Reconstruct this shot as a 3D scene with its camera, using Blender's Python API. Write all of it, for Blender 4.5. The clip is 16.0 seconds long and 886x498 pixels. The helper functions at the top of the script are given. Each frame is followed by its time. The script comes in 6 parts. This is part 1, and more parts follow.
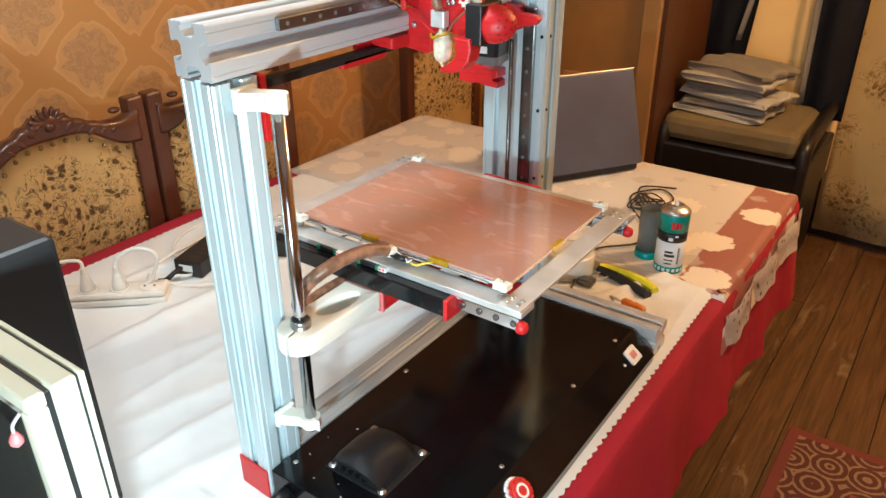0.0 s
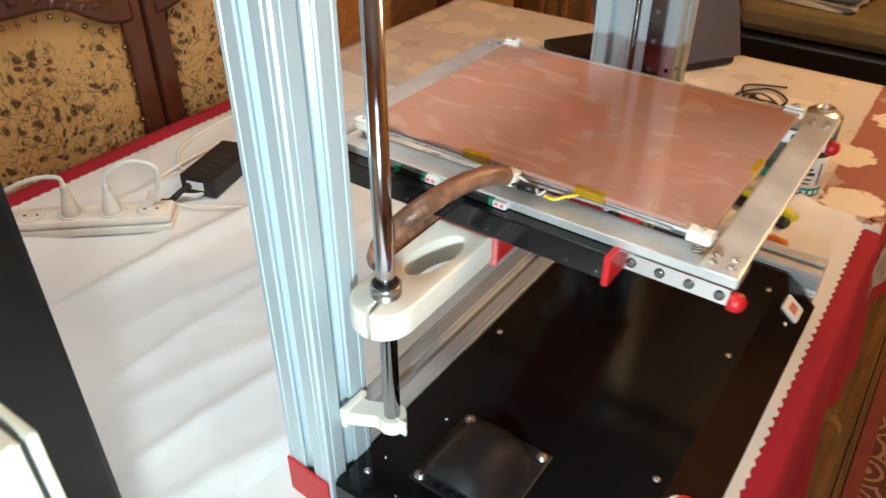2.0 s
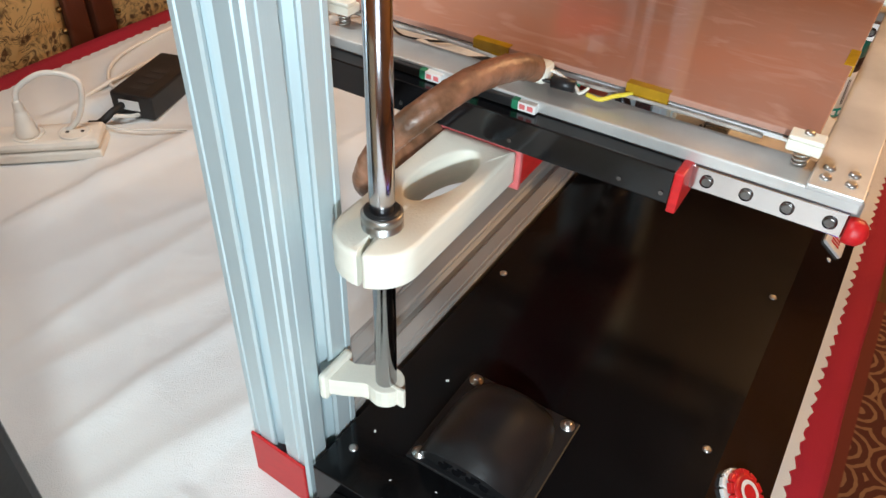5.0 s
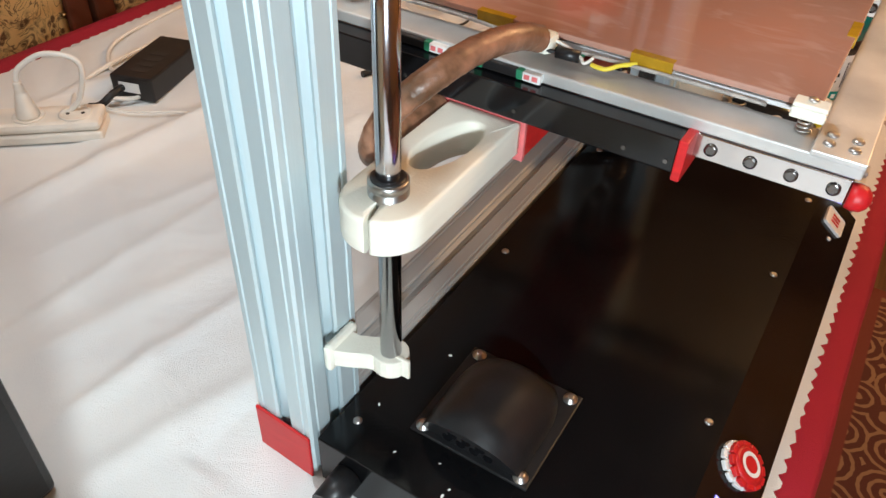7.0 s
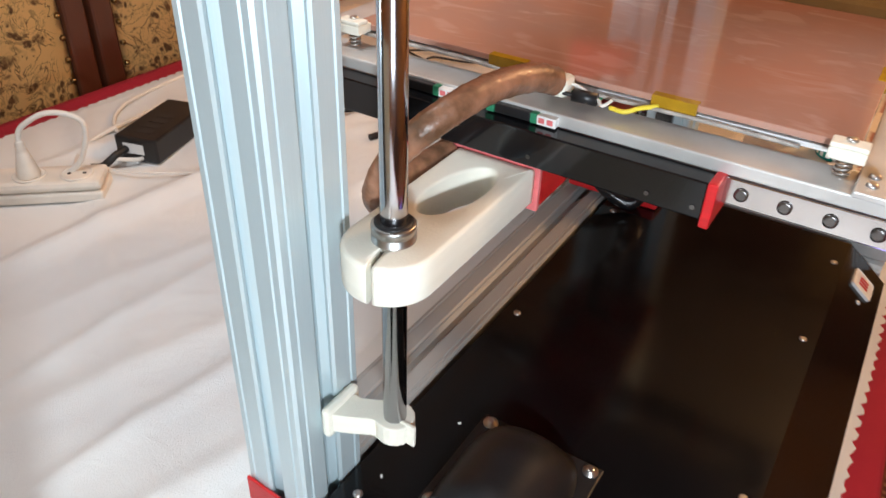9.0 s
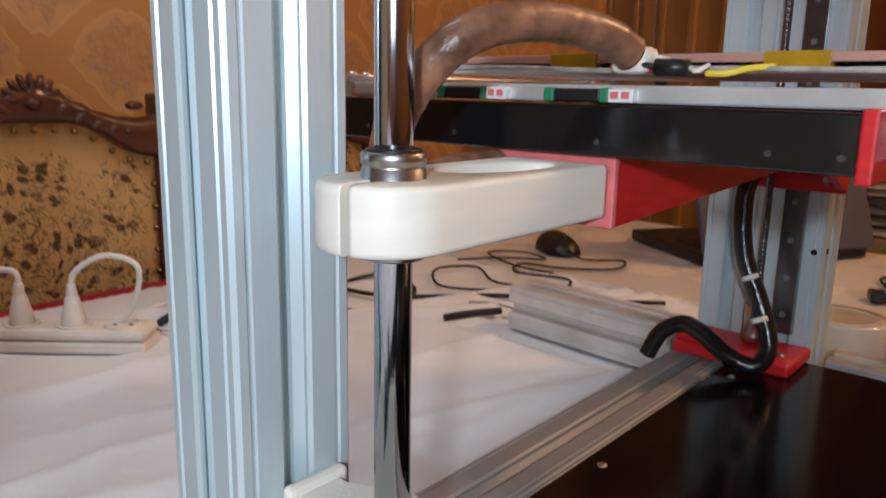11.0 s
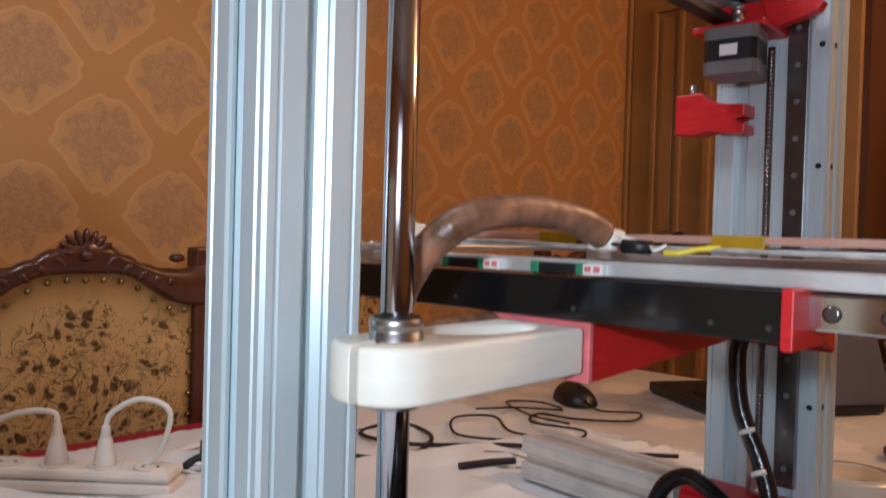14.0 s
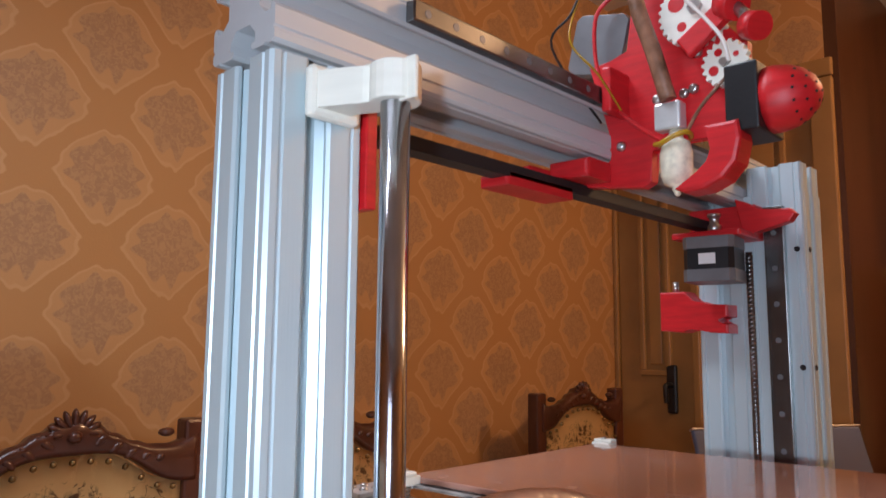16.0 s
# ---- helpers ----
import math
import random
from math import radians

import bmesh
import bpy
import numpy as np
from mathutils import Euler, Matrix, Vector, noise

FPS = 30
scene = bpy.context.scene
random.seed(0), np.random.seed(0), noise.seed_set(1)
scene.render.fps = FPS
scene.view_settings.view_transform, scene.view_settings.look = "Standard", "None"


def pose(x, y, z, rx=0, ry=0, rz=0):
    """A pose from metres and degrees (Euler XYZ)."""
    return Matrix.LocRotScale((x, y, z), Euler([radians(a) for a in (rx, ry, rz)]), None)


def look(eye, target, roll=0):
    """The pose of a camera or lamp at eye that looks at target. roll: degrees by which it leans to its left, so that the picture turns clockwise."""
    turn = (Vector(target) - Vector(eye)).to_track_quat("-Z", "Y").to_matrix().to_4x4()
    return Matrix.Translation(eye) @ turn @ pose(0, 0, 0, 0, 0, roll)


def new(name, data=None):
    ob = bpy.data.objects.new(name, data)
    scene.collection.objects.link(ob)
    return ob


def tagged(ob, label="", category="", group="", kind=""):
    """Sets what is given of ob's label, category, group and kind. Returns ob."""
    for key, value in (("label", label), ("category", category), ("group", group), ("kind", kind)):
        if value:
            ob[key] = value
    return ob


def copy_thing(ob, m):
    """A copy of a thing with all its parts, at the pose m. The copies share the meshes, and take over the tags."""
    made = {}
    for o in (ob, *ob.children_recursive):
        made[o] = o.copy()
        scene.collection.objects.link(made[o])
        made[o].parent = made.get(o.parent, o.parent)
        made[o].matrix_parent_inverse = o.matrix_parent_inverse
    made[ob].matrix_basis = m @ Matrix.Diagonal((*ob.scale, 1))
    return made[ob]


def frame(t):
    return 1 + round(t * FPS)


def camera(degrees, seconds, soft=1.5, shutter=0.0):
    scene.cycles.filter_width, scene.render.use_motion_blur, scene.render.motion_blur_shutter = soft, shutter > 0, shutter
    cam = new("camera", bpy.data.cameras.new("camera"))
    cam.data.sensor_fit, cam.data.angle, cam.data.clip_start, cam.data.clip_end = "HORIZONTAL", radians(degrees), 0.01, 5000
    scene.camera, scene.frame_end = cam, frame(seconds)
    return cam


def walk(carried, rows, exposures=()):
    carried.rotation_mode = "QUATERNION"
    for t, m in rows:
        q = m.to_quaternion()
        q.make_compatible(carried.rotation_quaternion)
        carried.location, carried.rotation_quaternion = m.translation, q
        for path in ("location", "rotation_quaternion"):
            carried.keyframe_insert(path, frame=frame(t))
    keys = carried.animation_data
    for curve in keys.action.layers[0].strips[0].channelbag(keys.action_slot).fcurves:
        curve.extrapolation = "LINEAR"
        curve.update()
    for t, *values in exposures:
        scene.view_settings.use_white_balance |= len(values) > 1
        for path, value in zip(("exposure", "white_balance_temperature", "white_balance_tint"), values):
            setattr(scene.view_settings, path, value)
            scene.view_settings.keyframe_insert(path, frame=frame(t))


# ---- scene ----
cam = camera(60.9, 16.0, 1.5, 0.5)
PATH = [
    (0, (0.647, -0.495, 0.801), (-0.38, 0.951, -0.124), -0.2),
    (0.5, (0.651, -0.496, 0.794), (-0.371, 0.954, -0.129), -0.2),
    (1, (0.626, -0.466, 0.763), (-0.504, 0.888, -0.179), -2.5),
    (1.5, (0.506, -0.398, 0.725), (-0.579, 0.915, -0.323), -1.0),
    (2, (0.364, -0.324, 0.666), (-0.583, 1.014, -0.481), 0.2),
    (2.5, (0.299, -0.275, 0.638), (-0.623, 1.049, -0.543), 0.5),
    (3, (0.277, -0.256, 0.602), (-0.606, 1.066, -0.612), 1.0),
    (3.5, (0.263, -0.248, 0.575), (-0.598, 1.09, -0.638), 1.7),
    (4, (0.262, -0.243, 0.568), (-0.564, 1.095, -0.668), 2.2),
    (6.5, (0.265, -0.255, 0.553), (-0.518, 1.065, -0.73), 2.4),
    (7, (0.265, -0.258, 0.551), (-0.515, 1.062, -0.733), 2.5),
    (7.5, (0.268, -0.258, 0.55), (-0.508, 1.063, -0.736), 2.4),
    (8, (0.265, -0.256, 0.549), (-0.519, 1.072, -0.724), 2.4),
    (8.5, (0.26, -0.255, 0.544), (-0.543, 1.116, -0.671), 2.8),
    (10.8, (0.239, -0.158, 0.331), (-1.006, 1.319, -0.186), 0.6),
    (11, (0.255, -0.165, 0.317), (-1.028, 1.311, -0.101), 1.1),
    (11.5, (0.287, -0.187, 0.308), (-1.103, 1.24, 0.128), -1.1),
    (12, (0.293, -0.192, 0.304), (-1.116, 1.222, 0.177), 1.4),
    (12.5, (0.304, -0.194, 0.295), (-1.086, 1.237, 0.157), 0.9),
    (13, (0.307, -0.192, 0.293), (-1.072, 1.251, 0.166), 1.4),
    (13.5, (0.306, -0.196, 0.3), (-1.077, 1.244, 0.188), 1.5),
    (14, (0.308, -0.201, 0.332), (-1.066, 1.252, 0.297), 1.6),
    (14.5, (0.312, -0.205, 0.352), (-1.057, 1.251, 0.437), 1.1),
    (15, (0.316, -0.203, 0.38), (-1.044, 1.253, 0.552), 0.8),
    (15.5, (0.318, -0.206, 0.409), (-1.056, 1.229, 0.637), 0.4),
    (16, (0.32, -0.212, 0.435), (-1.034, 1.239, 0.687), 0.4),
]
EXPO = [(0, 0.2, 6000, 10), (1.2, 0.15, 6000, 10), (3.0, -0.3, 6300, 15), (4.2, -0.3, 6300, 16), (8.6, -0.2, 6400, 20), (11.0, -0.72, 6250, 26), (13.5, -0.72, 6150, 26), (16, -0.6, 5850, 26)]
walk(cam, [(t, look(e, g, r)) for t, e, g, r in PATH], EXPO)

# ---- world and lights ----
world = bpy.data.worlds.new("world")
scene.world = world
world.use_nodes = True
world.node_tree.nodes["Background"].inputs[0].default_value = (0.55, 0.6, 0.7, 1)
world.node_tree.nodes["Background"].inputs[1].default_value = 0.05


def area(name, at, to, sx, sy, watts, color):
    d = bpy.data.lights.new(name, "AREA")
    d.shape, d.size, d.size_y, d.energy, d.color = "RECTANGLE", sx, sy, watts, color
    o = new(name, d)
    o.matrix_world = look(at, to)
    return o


bulb = bpy.data.lights.new("ceiling_lamp_light", "POINT")
bulb.energy, bulb.color, bulb.shadow_soft_size = 78, (1.0, 0.59, 0.25), 0.12
new("ceiling_lamp_light", bulb).location = (0.95, 1.85, 1.5)
# Added cool fill from behind the camera; no real source known there.
area("cool_fill_light", (1.35, -1.52, 0.75), (0.05, 0.3, 0.1), 0.9, 1.1, 10, (0.80, 0.93, 1.0))
# Soft fill added above the table to brighten the sheet; no lamp known.
area("overhead_fill_light", (-0.28, 0.0, 1.25), (-0.2, 0.1, 0.0), 0.36, 0.36, 10, (0.88, 0.97, 0.94))
area("torch_light", (0.40, -0.42, 0.42), (-0.02, 0.1, 0.25), 0.03, 0.03, 5.8, (0.80, 0.97, 0.98))


# ---- materials ----
def mat(name, color, rough=0.5, metal=0.0, spec=0.5, var=0.0, scale=30.0, bump=0.0, bscale=None, coat=0.0, stretch=None, trans=0.0, ior=1.45, alt=None, rvar=0.0):
    m = bpy.data.materials.new(name)
    m.use_nodes = True
    nt = m.node_tree
    b = nt.nodes["Principled BSDF"]
    b.inputs["Base Color"].default_value = (*color, 1)
    b.inputs["Roughness"].default_value = rough
    b.inputs["Metallic"].default_value = metal
    b.inputs["Specular IOR Level"].default_value = spec
    b.inputs["Coat Weight"].default_value = coat
    b.inputs["Transmission Weight"].default_value = trans
    b.inputs["IOR"].default_value = ior
    tc = nt.nodes.new("ShaderNodeTexCoord")
    mp = nt.nodes.new("ShaderNodeMapping")
    nt.links.new(tc.outputs["Object"], mp.inputs[0])
    if stretch:
        mp.inputs["Scale"].default_value = stretch
    if var or alt:
        n = nt.nodes.new("ShaderNodeTexNoise")
        n.inputs["Scale"].default_value = scale
        n.inputs["Detail"].default_value = 6
        nt.links.new(mp.outputs[0], n.inputs[0])
        r = nt.nodes.new("ShaderNodeMapRange")
        r.inputs[1].default_value, r.inputs[2].default_value = 0.3, 0.7
        nt.links.new(n.outputs[0], r.inputs[0])
        x = nt.nodes.new("ShaderNodeMix")
        x.data_type = "RGBA"
        x.inputs[6].default_value = (*[max(0, c * (1 - var)) for c in color], 1)
        x.inputs[7].default_value = (*(alt or [min(1, c * (1 + var)) for c in color]), 1)
        nt.links.new(r.outputs[0], x.inputs[0])
        nt.links.new(x.outputs[2], b.inputs["Base Color"])
        if rvar:
            q = nt.nodes.new("ShaderNodeMapRange")
            q.inputs[3].default_value, q.inputs[4].default_value = max(0, rough - rvar), min(1, rough + rvar)
            nt.links.new(n.outputs[0], q.inputs[0])
            nt.links.new(q.outputs[0], b.inputs["Roughness"])
    if bump:
        n2 = nt.nodes.new("ShaderNodeTexNoise")
        n2.inputs["Scale"].default_value = bscale or scale * 4
        n2.inputs["Detail"].default_value = 4
        nt.links.new(mp.outputs[0], n2.inputs[0])
        bp = nt.nodes.new("ShaderNodeBump")
        bp.inputs["Strength"].default_value = bump
        bp.inputs["Distance"].default_value = 0.004
        nt.links.new(n2.outputs[0], bp.inputs["Height"])
        nt.links.new(bp.outputs[0], b.inputs["Normal"])
    return m


class Nodes:
    """Small helper to write shader arithmetic."""

    def __init__(self, m):
        self.nt = m.node_tree
        self.b = self.nt.nodes["Principled BSDF"]

    def put(self, socket, v):
        if isinstance(v, bpy.types.NodeSocket):
            self.nt.links.new(v, socket)
        else:
            socket.default_value = v

    def math(self, op, a, b=0.0, c=0.0):
        n = self.nt.nodes.new("ShaderNodeMath")
        n.operation = op
        for s, v in zip(n.inputs, (a, b, c)):
            self.put(s, v)
        return n.outputs[0]

    def coords(self):
        n = self.nt.nodes.new("ShaderNodeTexCoord")
        s = self.nt.nodes.new("ShaderNodeSeparateXYZ")
        self.nt.links.new(n.outputs["Object"], s.inputs[0])
        return n.outputs["Object"], s.outputs[0], s.outputs[1], s.outputs[2]

    def vec(self, x, y, z):
        n = self.nt.nodes.new("ShaderNodeCombineXYZ")
        for s, v in zip(n.inputs, (x, y, z)):
            self.put(s, v)
        return n.outputs[0]

    def noise(self, v, scale, detail=4.0, dist=0.0, rough=0.5):
        n = self.nt.nodes.new("ShaderNodeTexNoise")
        n.inputs["Scale"].default_value, n.inputs["Detail"].default_value = scale, detail
        n.inputs["Distortion"].default_value, n.inputs["Roughness"].default_value = dist, rough
        self.nt.links.new(v, n.inputs["Vector"])
        return n.outputs[0]

    def voronoi(self, v, scale, feature="F1", rand=1.0):
        n = self.nt.nodes.new("ShaderNodeTexVoronoi")
        n.feature = feature
        n.inputs["Scale"].default_value, n.inputs["Randomness"].default_value = scale, rand
        self.nt.links.new(v, n.inputs["Vector"])
        return n.outputs["Distance"]

    def ramp(self, f, lo, hi, a=0.0, b=1.0):
        n = self.nt.nodes.new("ShaderNodeMapRange")
        for s, v in zip(n.inputs, (f, lo, hi, a, b)):
            self.put(s, v)
        return n.outputs[0]

    def mix(self, f, a, b):
        n = self.nt.nodes.new("ShaderNodeMix")
        n.data_type = "RGBA"
        self.put(n.inputs[0], f)
        for s, v in ((n.inputs[6], a), (n.inputs[7], b)):
            self.put(s, (*v, 1) if isinstance(v, tuple) else v)
        return n.outputs[2]

    def bump(self, h, strength=0.3, dist=0.004):
        n = self.nt.nodes.new("ShaderNodeBump")
        n.inputs["Strength"].default_value, n.inputs["Distance"].default_value = strength, dist
        self.nt.links.new(h, n.inputs["Height"])
        self.nt.links.new(n.outputs[0], self.b.inputs["Normal"])

    def color(self, c):
        self.put(self.b.inputs["Base Color"], c)


ALU = mat("anodised_aluminium", (0.56, 0.67, 0.70), 0.38, 0.35, var=0.06, scale=14, bump=0.05, bscale=700, stretch=(1, 1, 0.02), rvar=0.06)
ALU_Y = mat("anodised_aluminium_beam", (0.52, 0.54, 0.55), 0.45, 0.3, var=0.08, scale=14, bump=0.05, bscale=700, stretch=(1, 0.02, 1), rvar=0.06)
ALU_RAW = mat("raw_aluminium", (0.64, 0.64, 0.62), 0.34, 0.5, var=0.15, scale=22, bump=0.06, bscale=500, rvar=0.1)
ROD_STEEL = mat("hardened_rod_steel", (0.55, 0.55, 0.58), 0.13, 1.0, var=0.06, scale=40, rvar=0.05)
RING_STEEL = mat("bearing_steel", (0.42, 0.42, 0.41), 0.33, 1.0, var=0.1, scale=60)
STEEL = mat("ground_steel", (0.62, 0.6, 0.6), 0.13, 1.0, var=0.06, scale=40, rvar=0.05)
ALU_DULL = mat("dull_aluminium", (0.33, 0.325, 0.31), 0.5, 0.2, var=0.1, scale=14, bump=0.05, bscale=500, stretch=(1, 0.02, 1))
MOTOR_GREY = mat("cast_motor_grey", (0.17, 0.17, 0.175), 0.42, 0.3, var=0.1, scale=60)
RAIL = mat("rail_steel", (0.17, 0.165, 0.16), 0.25, 0.9, var=0.12, scale=60)
SCREW = mat("screw_steel", (0.55, 0.54, 0.52), 0.3, 0.95)
WHITE_PLA = mat("white_plastic", (0.78, 0.76, 0.66), 0.42, var=0.04, scale=25, bump=0.12, bscale=500, stretch=(1, 1, 6))
RED_PLA = mat("red_plastic", (0.54, 0.014, 0.016), 0.38, var=0.15, scale=40, bump=0.12, bscale=420, stretch=(1, 1, 6))
PINK_EDGE = mat("worn_red_plastic", (0.68, 0.16, 0.16), 0.5, var=0.2, scale=60)
BLACK_BOX = mat("black_painted_steel", (0.004, 0.004, 0.0045), 0.14, spec=0.35, var=0.3, scale=20, bump=0.02, bscale=300, rvar=0.05)
BLACK = mat("black_plastic", (0.012, 0.012, 0.013), 0.4, var=0.2, scale=50, bump=0.05, bscale=300)
BLACK_GLOSS = mat("black_acrylic", (0.006, 0.006, 0.007), 0.12, spec=0.6)
SLEEVE = mat("glossy_black_sleeve", (0.008, 0.008, 0.009), 0.22, spec=0.6, bump=0.2, bscale=160)
FOIL = mat("dull_grey_foil", (0.36, 0.33, 0.30), 0.45, 0.3, var=0.3, scale=90)
RUBBER = mat("black_cable", (0.012, 0.011, 0.011), 0.55)
HOSE = mat("brown_hose", (0.17, 0.085, 0.045), 0.36, var=0.35, scale=70, bump=0.3, bscale=160, alt=(0.36, 0.17, 0.10), coat=0.2)
KAPTON = mat("kapton_tape", (0.40, 0.22, 0.01), 0.2, var=0.2, scale=80)
YELLOW = mat("yellow_wire", (0.75, 0.6, 0.05), 0.4)
GREEN = mat("green_end_cap", (0.02, 0.2, 0.1), 0.4)
TEAL = mat("teal_print", (0.0, 0.28, 0.25), 0.3, 0.2, var=0.08, scale=50)
WOOD = mat("dark_carved_wood", (0.07, 0.021, 0.010), 0.33, var=0.45, scale=9, bump=0.25, bscale=30, stretch=(1, 1, 0.25), coat=0.3)
CREAM = mat("cream_plastic", (0.50, 0.50, 0.39), 0.4, var=0.05, scale=12, bump=0.05, bscale=200)
GREY_DARK = mat("charcoal_plastic", (0.02, 0.021, 0.022), 0.42, var=0.2, scale=8, bump=0.06, bscale=250)
BEZEL_GREY = mat("grey_green_bezel", (0.30, 0.31, 0.25), 0.5, var=0.08, scale=20)
SCREEN = mat("dark_screen_glass", (0.03, 0.032, 0.025), 0.12, spec=0.6)
STRIP = mat("white_strip_plastic", (0.72, 0.66, 0.58), 0.4, var=0.08, scale=30)
CORD = mat("white_cord", (0.72, 0.68, 0.62), 0.45)
LID = mat("blue_grey_lid", (0.09, 0.1, 0.15), 0.4, 0.3, var=0.08, scale=10)
ORANGE = mat("amber_handle", (0.8, 0.22, 0.02), 0.2, coat=0.5, trans=0.2)
YEL_PL = mat("yellow_handle", (0.72, 0.62, 0.02), 0.4, var=0.1)
LABEL_W = mat("white_label", (0.75, 0.75, 0.73), 0.45)
GLASSY = mat("clear_plastic", (0.85, 0.9, 0.88), 0.12, trans=0.9, ior=1.3)
BLUE_LED = bpy.data.materials.new("blue_led")
BLUE_LED.use_nodes = True
BLUE_LED.node_tree.nodes["Principled BSDF"].inputs["Emission Color"].default_value = (0.02, 0.05, 1, 1)
BLUE_LED.node_tree.nodes["Principled BSDF"].inputs["Emission Strength"].default_value = 2.5


def build_plate_material():
    m = mat("copper_plate_under_glass", (0.5, 0.25, 0.17), 0.12, spec=0.5)
    n = Nodes(m)
    o, x, y, z = n.coords()
    big = n.noise(o, 9, 5, 0.6)
    fine = n.noise(n.vec(n.math("MULTIPLY", x, 0.45), y, z), 75, 5, 0.4)
    c = n.mix(n.ramp(big, 0.35, 0.68), (0.40, 0.235, 0.185), (0.47, 0.225, 0.155))
    smear = n.noise(n.vec(n.math("MULTIPLY", x, 0.5), y, z), 30, 3, 0.8)
    c = n.mix(n.ramp(smear, 0.56, 0.64, 0, 0.45), c, (0.56, 0.37, 0.31))
    c = n.mix(n.ramp(fine, 0.54, 0.76, 0, 0.25), c, (0.56, 0.38, 0.32))
    n.color(c)
    n.put(n.b.inputs["Roughness"], n.ramp(fine, 0.3, 0.7, 0.06, 0.16))
    n.b.inputs["Coat Weight"].default_value = 0.5
    return m


PLATE = build_plate_material()


def wallpaper_material():
    m = mat("damask_wallpaper", (0.469, 0.261, 0.104), 0.55)
    n = Nodes(m)
    o, x, y, z = n.coords()
    wob = n.noise(o, 26, 3)
    u = n.math("MULTIPLY_ADD", n.math("ADD", y, x), 2 * math.pi / 0.275, -0.345 * 2 * math.pi / 0.275)
    v = n.math("MULTIPLY_ADD", z, 2 * math.pi / 0.268, -0.762 * 2 * math.pi / 0.268)
    cu, cv = n.math("COSINE", u), n.math("COSINE", v)
    s = n.math("ADD", cu, cv)
    s = n.math("MULTIPLY_ADD", n.math("MULTIPLY", n.math("SINE", n.math("MULTIPLY", v, 2.0)), cu), 0.16, s)
    a = n.math("ABSOLUTE", s)
    edge = n.math("MULTIPLY_ADD", n.math("SUBTRACT", wob, 0.5), 0.35, a)
    lobes = n.math("SINE", n.math("MULTIPLY", n.math("ARCTAN2", n.math("SINE", v), n.math("SINE", u)), 8.0))
    edge = n.math("MULTIPLY_ADD", lobes, 0.07, edge)
    band = n.ramp(edge, 0.40, 0.46, 1, 0)
    rim = n.math("MULTIPLY", n.ramp(edge, 0.42, 0.47), n.ramp(edge, 0.54, 0.60, 1, 0))
    petal = n.math("MULTIPLY_ADD", n.math("SINE", n.math("MULTIPLY", n.math("ARCTAN2", n.math("SINE", v), n.math("SINE", u)), 8.0)), 0.22, a)
    med = n.ramp(petal, 0.9, 1.0)
    inner = n.noise(o, 85, 4, 1.2)
    c = n.mix(band, (0.498, 0.266, 0.100), (0.441, 0.217, 0.068))
    c = n.mix(n.math("MULTIPLY", rim, 0.6), c, (0.563, 0.329, 0.149))
    medc = n.mix(n.ramp(inner, 0.42, 0.6), (0.34, 0.185, 0.088), (0.43, 0.245, 0.108))
    c = n.mix(n.math("MULTIPLY", med, 0.9), c, medc)
    c = n.mix(n.ramp(n.noise(o, 2.2, 4), 0.35, 0.75, 0, 0.25), c, (0.422, 0.224, 0.084))
    n.color(c)
    n.bump(n.math("ADD", n.math("MULTIPLY", med, 0.5), n.noise(o, 220, 3)), 0.12, 0.002)
    return m


WALLPAPER = wallpaper_material()


